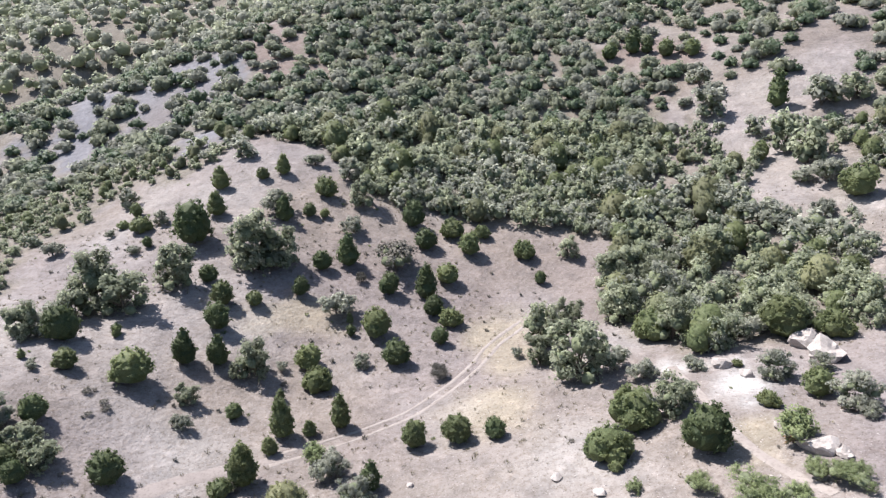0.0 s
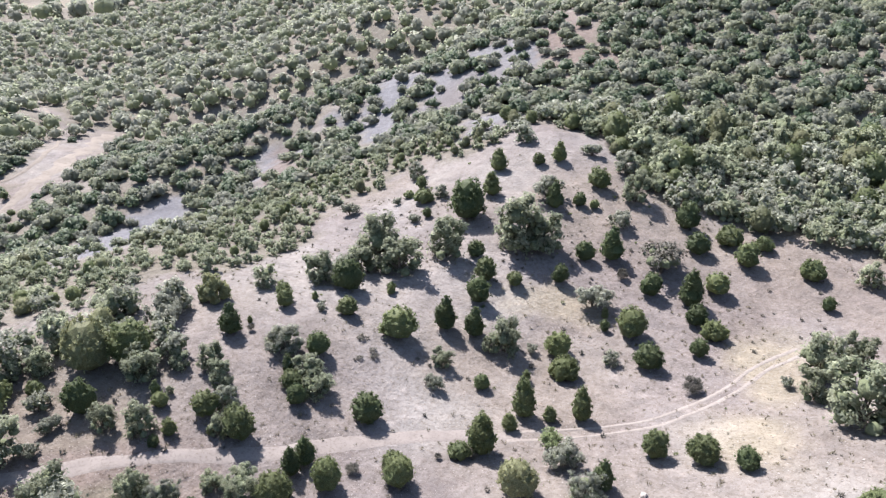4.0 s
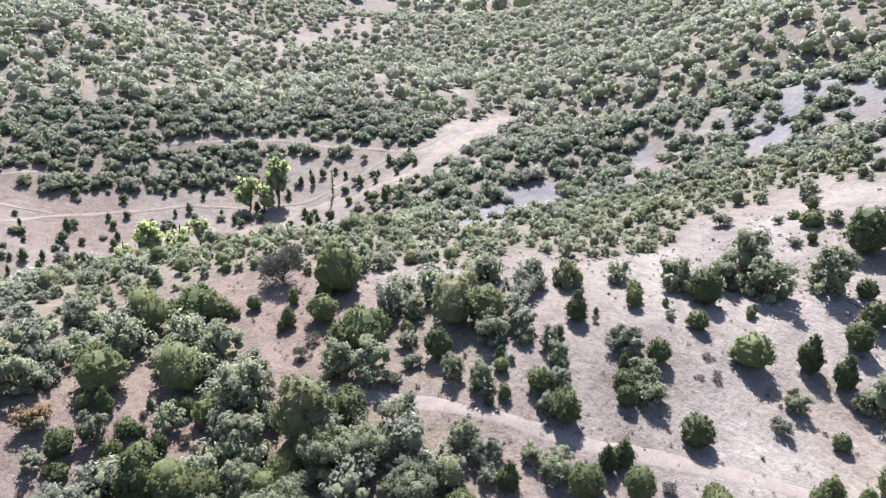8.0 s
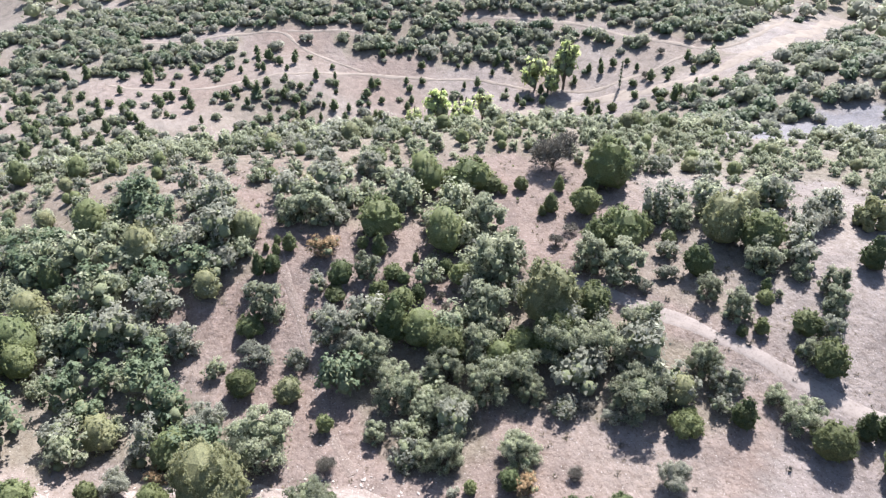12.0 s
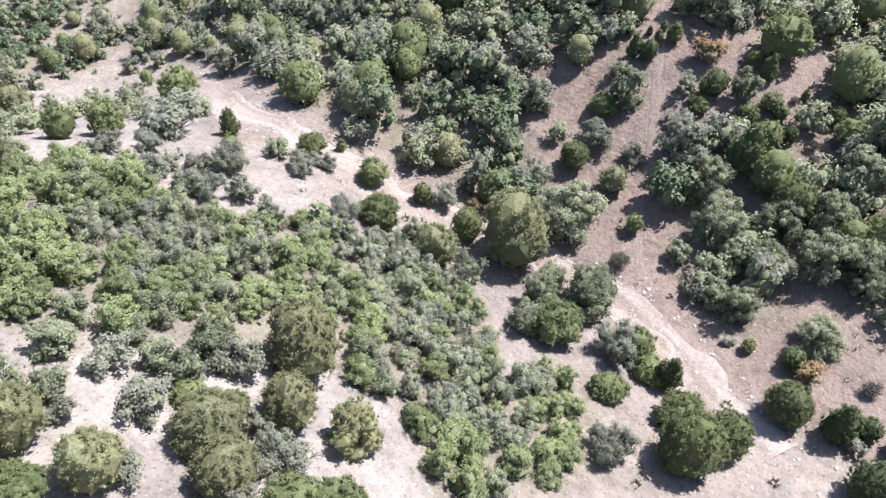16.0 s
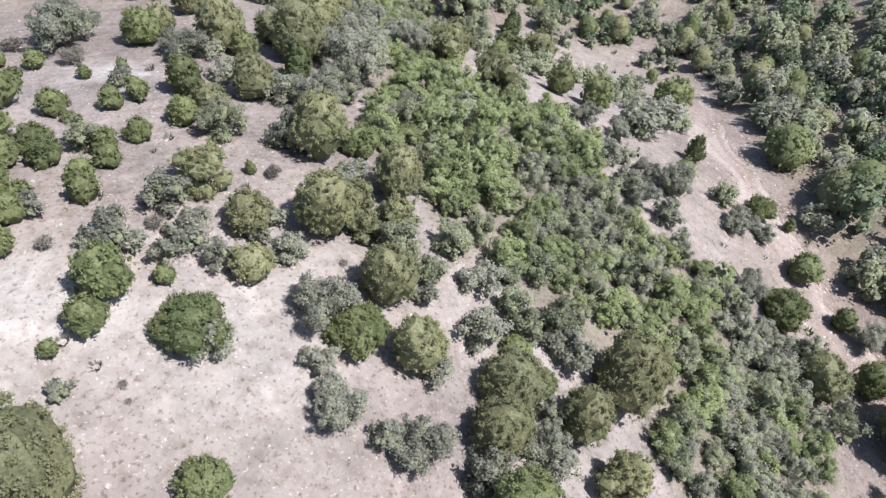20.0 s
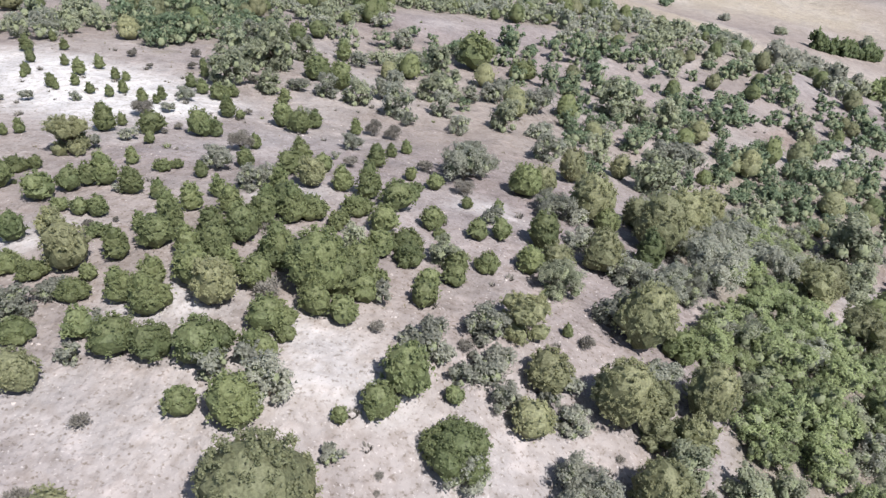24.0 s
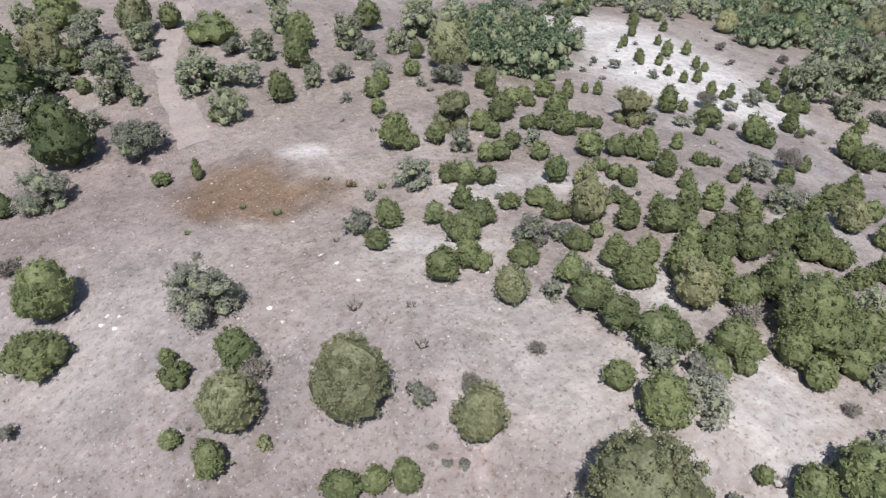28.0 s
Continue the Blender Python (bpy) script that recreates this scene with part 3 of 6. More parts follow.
SLOPE_FOOT_GREY_OAKS = [(10.6, -58.7, 4.2), (8.5, -58.8, 3.5), (1.6, -53.4, 4.4), (-0.8, -54.1, 3.3), (-1.2, -48.7, 3.1), (-4.3, -45.4, 3.0), (-9.5, -53.9, 4.5), (-12.4, -55.5, 5.3), (-16.0, -62.2, 5.3), (-18.0, -60.1, 5.1), (-12.3, -49.6, 6.0), (-5.6, -45.0, 3.4), (-7.2, -43.9, 4.3), (-9.3, -45.9, 4.1), (-19.4, -56.7, 4.9), (3.3, -72.1, 4.3), (14.0, -76.8, 2.6), (-13.0, -89.9, 7.2)]
SLOPE_FOOT_GREEN_JUNIPERS = [(4.2, -56.8, 3.4), (-3.3, -53.8, 2.5), (1.7, -46.3, 2.9)]
SLOPE_FOOT_OLIVE_JUNIPERS = [(2.8, -59.4, 3.0), (-1.9, -55.8, 4.5), (-2.9, -45.7, 3.4), (0.5, -42.6, 2.7), (-7.8, -53.5, 5.0), (-6.2, -57.6, 3.5), (-10.1, -58.9, 5.5), (-14.2, -68.6, 4.3), (-5.7, -37.7, 4.3), (-21.8, -55.4, 4.4), (0.2, -65.0, 3.2), (-5.1, -75.3, 3.0)]
SLOPE_FOOT_DARK_JUNIPERS = [(-6.7, -49.3, 2.9), (-43.1, -83.5, 3.1)]
SLOPE_FOOT_OAKS = [(-34.4, -76.8, 5.1), (-2.6, -80.1, 4.7), (-8.5, -105.0, 4.5), (-12.7, -106.4, 5.1), (-8.8, -72.7, 5.9), (-4.9, -104.4, 6.9)]
FAR_BANK_DARK_JUNIPERS = [(-73.6, -7.0, 2.1), (-69.9, 9.9, 1.9), (-67.1, 11.3, 2.0), (-40.8, 14.9, 2.4), (-35.1, 18.3, 3.1), (-35.8, 20.3, 2.1), (-35.1, 23.0, 2.9), (-30.6, 20.5, 3.9)]
FAR_BANK_CONE_JUNIPERS = [(-76.6, -4.9, 1.4), (-77.5, -6.1, 0.9), (-73.4, 12.1, 1.1), (-84.7, 35.0, 2.0), (-80.2, 32.2, 2.4), (-79.7, 30.8, 1.4)]
FAR_BANK_GREEN_JUNIPERS = [(-68.7, 6.8, 2.7), (-70.9, 8.9, 2.5), (-67.4, 6.2, 2.4), (-66.3, 9.3, 3.3), (-68.4, 16.9, 3.4), (-89.7, 23.0, 7.0), (-85.9, 19.6, 4.8), (-87.5, 25.9, 3.0), (-86.5, 27.3, 1.6), (-86.9, 30.0, 2.2), (-83.9, 39.5, 2.5), (-78.7, 36.6, 4.7), (-84.7, 42.2, 7.5), (-70.5, 38.2, 6.6), (-71.6, 35.9, 5.2), (-79.1, 8.4, 6.6), (-58.8, 29.6, 5.2), (-55.7, 24.0, 5.0), (-57.9, 12.7, 4.9), (-41.5, 11.4, 1.4), (-35.3, 14.5, 4.0), (-31.8, 28.7, 3.1), (-29.8, 25.2, 4.0), (-41.9, 32.4, 3.5)]
FAR_BANK_BARE_BUSHES = [(-66.6, 13.9, 1.3), (-64.8, 14.1, 1.3), (-91.9, 36.5, 7.9), (-72.6, 30.3, 2.2), (-47.3, -1.2, 2.3), (-40.1, 20.8, 1.6), (-47.5, 24.7, 1.8)]
FAR_BANK_OAKS = [(-105.4, 21.2, 3.3), (-66.5, 32.3, 5.6), (-63.1, 35.2, 6.1), (-82.9, -0.1, 6.0), (-78.6, 16.8, 5.9), (-76.3, 21.8, 6.6), (-71.3, 23.1, 5.6), (-66.5, 20.6, 7.4), (-60.5, 18.4, 6.3), (-58.6, 4.5, 5.5), (-82.6, -3.0, 4.5), (-49.9, 3.7, 2.6), (-45.8, 29.3, 6.4), (-51.6, 15.7, 5.3), (-52.6, 19.6, 4.8), (-45.1, 10.1, 3.9), (-46.0, 8.1, 3.4), (-50.2, 11.9, 5.2), (-43.6, 16.5, 4.4), (-53.8, 6.4, 5.3), (-50.1, 19.9, 3.5), (-53.9, 24.2, 6.1), (-52.3, 28.4, 5.5), (-55.3, 12.1, 4.8), (-50.7, 9.2, 4.1), (-56.8, 16.1, 4.9), (-39.1, -7.0, 3.6)]
FAR_BANK_DRY_TUFTS = [(-74.9, 33.1, 2.7)]
FAR_BANK_OLIVE_JUNIPERS = [(-59.4, 24.7, 7.6)]
FAR_BANK_GREY_OAKS = [(-62.4, 1.5, 5.7), (-88.2, 13.3, 4.8), (-95.6, 9.0, 4.3), (-41.7, 9.7, 1.3), (-34.3, 19.5, 1.8), (-37.1, 28.7, 3.6), (-45.3, 26.6, 2.3), (-37.3, -22.5, 2.3)]
FAR_BANK_RUSTY_BUSHES = [(-39.7, 16.2, 2.9)]
CREST_GREEN_JUNIPERS = [(-207.8, 102.1, 3.6), (-217.6, 101.0, 2.1), (-206.4, 116.4, 2.6), (-198.4, 114.0, 2.9), (-198.5, 132.4, 2.6), (-212.9, 133.0, 2.5), (-87.5, 41.4, 2.1), (-76.3, 5.8, 1.8), (-68.7, 1.6, 2.7), (-71.3, 41.5, 3.4), (-56.1, 20.4, 4.3), (-68.6, 43.8, 2.3), (-62.9, 52.5, 6.0), (-49.3, 49.5, 3.4), (-44.5, 48.8, 3.9), (-47.1, 47.5, 1.1), (-55.6, 73.3, 2.6), (-46.4, 75.2, 3.2), (-44.4, 58.5, 2.8), (-33.0, 47.9, 3.6), (-36.4, 43.6, 4.2), (-28.5, 53.7, 2.8), (-43.3, 33.7, 1.2), (-60.2, 123.7, 2.3), (-55.6, 120.9, 4.5)]
CREST_BARE_BUSHES = [(-221.4, 119.8, 3.2), (-260.5, 130.6, 3.2), (-232.9, 130.8, 3.6), (-72.4, 11.1, 1.1), (-31.8, 50.9, 1.6)]
CREST_LONE_POPLAR = [(-221.9, 110.8, 1.5)]
CREST_YELLOW_POPLARS = [(-234.5, 83.8, 9.5), (-229.6, 87.0, 8.4), (-231.2, 93.3, 11.1), (-211.0, 34.7, 7.0), (-214.0, 43.8, 9.4), (-210.7, 51.2, 8.9), (-215.4, 59.2, 8.1)]
CREST_GREY_OAKS = [(-98.8, 3.0, 4.4), (-62.0, 40.3, 2.8), (-60.8, 37.0, 2.1), (-47.8, 51.2, 3.4), (-49.6, 73.6, 1.4), (-48.2, 63.2, 5.1), (-45.1, 38.1, 4.3), (-66.7, 64.1, 4.9), (-68.8, 114.0, 4.1), (-61.0, 120.1, 2.3), (-53.9, 112.4, 3.2), (-63.9, 135.2, 4.3)]
CREST_DARK_JUNIPERS = [(-74.9, 7.8, 2.3), (-70.6, 15.3, 2.1), (-61.4, 43.7, 3.9), (-55.9, 49.0, 1.4), (-51.3, 45.7, 1.3), (-50.7, 43.0, 1.3), (-55.8, 62.1, 3.3), (-45.0, 65.3, 3.3), (-42.4, 56.7, 2.7), (-45.9, 60.2, 1.8), (-34.8, 59.5, 4.1), (-37.0, 47.5, 2.5), (-36.6, 49.5, 2.6), (-41.2, 37.8, 2.7), (-50.0, 81.8, 5.1), (-37.5, 102.6, 3.3), (-52.1, 114.9, 2.2), (-44.8, 85.4, 1.6)]
CREST_OAKS = [(-72.4, 14.0, 1.8), (-70.5, 46.4, 3.5), (-59.4, 50.5, 5.0), (-56.5, 53.7, 2.9), (-53.1, 43.7, 4.0), (-54.7, 49.8, 1.1), (-57.2, 42.7, 3.4), (-53.2, 55.4, 3.6), (-50.3, 53.6, 3.5), (-46.3, 48.0, 2.9), (-49.6, 62.8, 3.0), (-43.5, 60.9, 4.2), (-41.5, 59.6, 4.2), (-39.8, 43.0, 4.3), (-42.9, 42.3, 2.5), (-47.7, 37.1, 4.3), (-53.9, 33.3, 5.1), (-60.7, 75.9, 4.3), (-52.0, 94.8, 8.5), (-46.7, 92.1, 8.2), (-52.4, 89.7, 6.4), (-41.9, 100.1, 8.0)]
CREST_OLIVE_JUNIPERS = [(-66.0, 49.3, 6.0), (-63.9, 68.5, 5.0)]
CREST_CONE_JUNIPERS = [(-55.3, 65.3, 0.9), (-52.1, 75.9, 1.1)]
CREST_DRY_TUFTS = [(-42.2, 71.5, 1.5), (-40.5, 68.0, 1.1), (-39.8, 70.4, 1.4)]
CREST_GREAT_JUNIPERS = [(-43.7, 114.6, 7.8)]
RIM_GREY_OAKS = [(-64.5, 59.8, 5.9), (-52.7, 85.1, 7.1)]
RIM_OAKS = [(-55.4, 82.2, 5.3)]
SPUR_CONE_JUNIPERS = [(-44.9, 135.6, 4.3), (-42.5, 124.4, 4.0), (-33.6, 141.8, 3.4), (-44.3, 84.4, 1.4), (-20.9, 77.8, 1.4), (-15.7, 70.4, 2.0), (-19.6, 66.7, 2.2), (-21.3, 61.5, 4.1), (-50.5, 45.2, 1.8), (-14.4, 97.6, 1.4)]
SPUR_GREEN_JUNIPERS = [(-37.4, 139.5, 2.9), (-59.5, 128.4, 2.9), (-33.6, 96.8, 3.8), (-29.0, 97.7, 2.9), (-54.0, 71.4, 2.7), (-38.5, 75.5, 5.4), (-23.1, 59.4, 2.7), (-26.9, 52.1, 3.7), (-18.7, 86.3, 4.1), (-16.7, 81.6, 4.4), (-54.2, 47.9, 2.1), (-10.0, 94.6, 5.0), (0.8, 110.5, 4.4), (1.3, 98.2, 4.4), (-3.1, 67.2, 3.4), (1.9, 67.3, 4.0), (4.9, 119.7, 4.4), (14.9, 119.6, 4.8), (17.3, 59.7, 5.5), (21.2, 65.5, 6.5), (17.3, 57.0, 1.4), (29.6, 88.6, 5.9), (1.7, 125.9, 4.8), (7.4, 125.7, 3.5), (-22.6, 126.4, 2.0), (-23.5, 133.8, 5.0)]
SPUR_GREY_OAKS = [(-43.9, 149.4, 5.8), (-31.6, 126.3, 6.6), (-52.8, 123.4, 3.4), (-50.2, 74.6, 1.3), (-22.1, 84.6, 2.0), (-30.5, 69.5, 2.9), (-11.9, 62.6, 4.6), (-8.7, 57.2, 4.6), (-16.8, 99.5, 6.0), (-11.4, 87.0, 2.9), (10.7, 87.5, 2.0), (22.5, 79.6, 4.6), (25.2, 75.7, 4.4), (22.0, 65.7, 4.6), (37.1, 91.2, 6.1), (-19.8, 143.2, 6.1), (-27.8, 147.0, 4.8), (-16.5, 122.5, 5.3)]
SPUR_DARK_JUNIPERS = [(-29.5, 123.1, 3.7), (-32.7, 91.0, 4.3), (-22.8, 102.3, 3.2), (-34.3, 81.8, 3.6), (-30.2, 82.7, 3.4), (-25.5, 73.2, 2.4), (-7.3, 59.5, 2.5), (-13.9, 94.6, 1.7), (-6.5, 87.7, 4.4), (-8.9, 105.7, 3.9), (-2.7, 105.9, 4.2), (-1.3, 101.0, 3.6), (-0.3, 92.5, 2.9), (6.1, 66.8, 2.7), (17.0, 111.7, 2.4), (26.5, 58.3, 5.2), (15.4, 60.3, 1.5), (-3.2, 120.6, 4.4), (-5.9, 128.3, 4.8), (-16.5, 112.7, 4.4), (-20.6, 110.5, 3.5), (-25.3, 125.9, 2.8)]
SPUR_OAKS = [(-31.0, 107.9, 10.7), (-27.5, 109.7, 7.8), (-25.5, 82.2, 5.6), (-27.2, 80.9, 2.8), (-31.6, 74.3, 3.4), (23.0, 119.1, 4.2), (14.5, 91.4, 6.7), (19.5, 97.2, 5.3), (17.6, 78.6, 8.2), (13.6, 85.0, 4.8), (25.7, 66.5, 5.0), (27.2, 96.6, 7.1), (28.4, 107.1, 7.8), (32.4, 87.2, 7.5), (35.2, 106.0, 6.8), (33.0, 110.1, 7.0), (-15.8, 132.1, 6.8)]
SPUR_BARE_BUSHES = [(-54.1, 63.9, 1.1), (-25.0, 57.8, 1.0), (-13.8, 108.2, 2.3), (-0.3, 83.4, 3.1)]
SPUR_DRY_TUFTS = [(-39.1, 69.4, 1.5)]
SPUR_TALL_JUNIPERS = [(-18.9, 70.0, 3.5), (-12.3, 72.4, 3.1)]
SPUR_OLIVE_JUNIPERS = [(-15.2, 55.6, 4.5), (43.3, 108.0, 7.0)]
SPUR_FRESH_BUSHES = [(-14.1, 65.3, 3.7)]
SPUR_PALE_BUSH = [(-8.2, 112.6, 9.3)]
GLEN_GREY_OAKS = [(39.4, 71.9, 4.5), (45.2, 72.9, 3.1), (43.5, 62.8, 5.2), (43.3, 60.4, 3.1), (31.7, 76.6, 3.0), (41.6, 84.0, 5.0), (70.7, 158.3, 5.7), (74.2, 130.3, 7.5), (70.2, 132.6, 5.0), (68.4, 118.7, 5.8), (88.0, 163.5, 10.7), (57.5, 119.6, 9.0), (61.9, 181.9, 4.7), (68.3, 189.6, 7.4), (66.0, 173.2, 9.2)]
GLEN_GREEN_JUNIPERS = [(35.4, 64.8, 2.6), (41.8, 67.1, 3.6), (45.8, 83.9, 6.3), (51.5, 82.1, 5.1), (36.5, 75.7, 1.5), (61.3, 96.5, 4.4), (65.9, 214.4, 5.5), (72.2, 210.6, 5.1), (74.9, 121.9, 6.6)]
GLEN_FRESH_BUSHES = [(34.7, 57.2, 5.0)]
GLEN_RUSTY_BUSHES = [(34.1, 56.7, 1.9)]
GLEN_LOW_GREEN_BUSHES = [(27.0, 48.5, 6.1), (23.7, 52.1, 3.5), (35.4, 49.4, 4.7), (33.6, 51.2, 3.5), (30.4, 47.7, 3.4), (18.1, 53.5, 2.3)]
GLEN_DARK_JUNIPERS = [(79.5, 168.4, 5.8), (50.8, 221.2, 5.2), (57.7, 221.7, 5.6), (61.5, 219.6, 4.1)]
GLEN_OAKS = [(73.4, 148.7, 8.2), (74.6, 140.0, 9.2), (94.8, 162.2, 7.7)]
GLEN_BOULDERS = [(-3.2, 59.1, 1.1), (11.6, 57.2, 1.4), (35.9, 55.0, 3.9), (34.4, 59.8, 1.8), (37.4, 53.5, 2.1), (46.9, 80.1, 5.0), (47.9, 76.1, 6.0), (35.0, 76.2, 3.1), (36.3, 72.8, 2.2), (15.1, 53.9, 1.5)]
ALL_OLIVE_JUNIPERS = HILLTOP_OLIVE_JUNIPERS + SHOULDER_OLIVE_JUNIPERS + HILLSIDE_OLIVE_JUNIPERS + SLOPE_FOOT_OLIVE_JUNIPERS + FAR_BANK_OLIVE_JUNIPERS + CREST_OLIVE_JUNIPERS + SPUR_OLIVE_JUNIPERS
ALL_DARK_JUNIPERS = HILLTOP_DARK_JUNIPERS + SHOULDER_DARK_JUNIPERS + HILLSIDE_DARK_JUNIPERS + SLOPE_FOOT_DARK_JUNIPERS + FAR_BANK_DARK_JUNIPERS + CREST_DARK_JUNIPERS + SPUR_DARK_JUNIPERS + GLEN_DARK_JUNIPERS
ALL_OAKS = HILLTOP_OAKS + SHOULDER_OAKS + HILLSIDE_OAKS + SLOPE_FOOT_OAKS + FAR_BANK_OAKS + CREST_OAKS + RIM_OAKS + SPUR_OAKS + GLEN_OAKS
ALL_GREEN_JUNIPERS = HILLTOP_GREEN_JUNIPERS + HILLTOP_GREEN_JUNIPERS_B + HILLTOP_GREEN_JUNIPERS_C + HILLTOP_GREEN_JUNIPERS_D + SHOULDER_GREEN_JUNIPERS + HILLSIDE_GREEN_JUNIPERS + BROW_GREEN_JUNIPERS + SLOPE_FOOT_GREEN_JUNIPERS + FAR_BANK_GREEN_JUNIPERS + CREST_GREEN_JUNIPERS + SPUR_GREEN_JUNIPERS + GLEN_GREEN_JUNIPERS
ALL_GREY_OAKS = HILLTOP_GREY_OAKS + HILLTOP_GREY_OAKS_B + SHOULDER_GREY_OAKS + SHOULDER_GREY_OAKS_B + HILLSIDE_GREY_OAKS + SLOPE_FOOT_GREY_OAKS + FAR_BANK_GREY_OAKS + CREST_GREY_OAKS + RIM_GREY_OAKS + SPUR_GREY_OAKS + GLEN_GREY_OAKS
ALL_BARE_BUSHES = HILLTOP_BARE_BUSHES + SHOULDER_BARE_BUSHES + HILLSIDE_BARE_BUSHES + FAR_BANK_BARE_BUSHES + CREST_BARE_BUSHES + SPUR_BARE_BUSHES
ALL_SAPLING = HILLTOP_SAPLING
ALL_RUSTY_BUSHES = HILLTOP_RUSTY_BUSHES + HILLSIDE_RUSTY_BUSHES + FAR_BANK_RUSTY_BUSHES + GLEN_RUSTY_BUSHES
ALL_CONE_JUNIPERS = HILLTOP_CONE_JUNIPERS + HILLTOP_CONE_JUNIPERS_B + SHOULDER_CONE_JUNIPERS + HILLSIDE_CONE_JUNIPERS + FAR_BANK_CONE_JUNIPERS + CREST_CONE_JUNIPERS + SPUR_CONE_JUNIPERS
ALL_SPREADING_JUNIPERS = HILLTOP_SPREADING_JUNIPERS
ALL_DRY_TUFTS = HILLTOP_DRY_TUFTS + SHOULDER_DRY_TUFTS + HILLSIDE_DRY_TUFTS + FAR_BANK_DRY_TUFTS + CREST_DRY_TUFTS + SPUR_DRY_TUFTS
ALL_WHITE_STONES = HILLTOP_WHITE_STONES
ALL_TALL_JUNIPERS = HILLSIDE_TALL_JUNIPERS + SPUR_TALL_JUNIPERS
ALL_LONE_POPLAR = CREST_LONE_POPLAR
ALL_YELLOW_POPLARS = CREST_YELLOW_POPLARS
ALL_GREAT_JUNIPERS = CREST_GREAT_JUNIPERS
ALL_FRESH_BUSHES = SPUR_FRESH_BUSHES + GLEN_FRESH_BUSHES
ALL_PALE_BUSH = SPUR_PALE_BUSH
ALL_LOW_GREEN_BUSHES = GLEN_LOW_GREEN_BUSHES
ALL_BOULDERS = GLEN_BOULDERS

# Woods as outlines, roads and tracks as lines, (x, y).
CREST_WOOD = [(-103.7, 47.9), (-99.9, 74.5), (-91.8, 96.8), (-85.6, 117.0), (-78.8, 108.3), (-77.4, 81.9), (-81.4, 60.7), (-88.7, 44.4)]
SPUR_BARE = [(-67, 72), (-67, 86), (-68, 101), (-76, 118), (-69, 127), (-70, 149), (-56, 142), (-53, 149), (-46, 162), (-33, 159), (-25, 154), (-20, 143), (-15, 133), (-9, 137), (-3, 133), (2, 133), (8, 129), (16, 128), (23, 125), (26, 116), (24, 108), (18, 104), (11, 93), (17, 75), (17, 67), (15, 55), (-48, 47)]
HILL_WOOD = [(-91, 348), (-59, 240), (-44, 219), (-28, 221), (-35, 211), (-49, 202), (-52, 188), (-48, 166), (-34, 162), (-25, 156), (-18, 148), (-14, 136), (-4, 135), (7, 130), (21, 128), (26, 122), (34, 125), (39, 133), (47, 153), (52, 176), (60, 185), (57, 212), (43, 231), (56, 269), (-11, 268)]
FAR_RIDGE_WOOD = [(-368, 456), (-238, 282), (-219, 291), (-194, 303), (-176, 323), (-143, 334), (-80, 255), (-98, 342), (-109, 391), (-183, 411)]
RIDGE_SCRUB = [(-238, 282), (-219, 291), (-194, 303), (-176, 323), (-143, 334), (-80, 255), (-98, 342), (-46, 229), (-28, 222), (-49, 202), (-48, 166), (-71, 152), (-70, 129), (-77, 120), (-89, 114), (-89, 98)]
CREST_STRIP = [(-136, 154), (-120, 147), (-109, 147), (-101, 159), (-82, 154), (-72, 155), (-61, 155), (-56, 155), (-48, 163), (-54, 150), (-57, 143), (-70, 150), (-69, 127), (-77, 120), (-69, 101), (-68, 87), (-70, 75)]
SCREE_GULLY = [(-125, 229), (-117, 233), (-102, 220), (-101, 208), (-100, 197), (-95, 185), (-88, 166), (-103, 180), (-112, 197)]
SCREE_SLOPE = [(-97, 227), (-94, 241), (-77, 244), (-71, 253), (-61, 225), (-62, 205), (-67, 190), (-76, 191), (-81, 187), (-82, 174), (-91, 187), (-93, 202)]
SCREE_FOOT = [(-143, 187), (-130, 187), (-119, 168), (-118, 157), (-116, 144), (-130, 160), (-139, 179)]
SCREE_NOTCH = [(-135, 206), (-118, 198), (-115, 188), (-126, 194)]
SCREE_LOW = [(-67, 179), (-55, 177), (-55, 163), (-62, 156)]
PINK_TOP = [(-102, 345), (-86, 317), (-46, 232), (-44, 222), (-27, 225), (-31, 217), (-44, 211), (-55, 207), (-61, 225)]
GLEN_SCRUB = [(27, 116), (36, 128), (44, 137), (60, 166), (59, 138), (57, 127), (63, 119), (66, 111), (66, 98), (55, 78), (52, 83), (46, 81), (35, 81), (28, 89), (26, 98), (27, 108)]
EAST_SCRUB = [(68, 278), (125, 212), (66, 98), (66, 111), (63, 119), (57, 127), (60, 166), (64, 195), (56, 212)]
EAST_BARE = [(63, 165), (71, 163), (70, 152), (75, 146), (77, 134), (71, 130), (63, 118), (59, 129), (59, 138), (62, 145)]
EAST_RISE = [(73, 188), (82, 191), (101, 188), (102, 179), (96, 170), (78, 161), (68, 161), (63, 168)]
EAST_TOP_BARE = [(46, 227), (59, 234), (79, 218), (76, 203), (66, 203), (55, 214)]
GULLY_EDGE = [(60, 198), (63, 184), (57, 161), (55, 172)]
LOWER_RIDGE = [(-202, 91), (-202, 117), (-201, 140), (-233, 193), (-277, 246), (-247, 289), (-196, 329), (-179, 317), (-99, 172), (-114, 159), (-97, 126), (-95, 99), (-96, 78), (-110, 70)]
SCREE_RIDGE = [(-153, 134), (-151, 152), (-143, 151), (-133, 134), (-103, 90)]
SCREE_RED = [(-128, 161), (-139, 185), (-133, 189), (-110, 158), (-111, 145), (-112, 141)]
SCREE_PALE = [(-156, 111), (-149, 131), (-99, 85), (-107, 76)]
RIDGE_DIM = [(-229, 183), (-272, 233), (-238, 225), (-178, 147), (-197, 127), (-207, 139)]
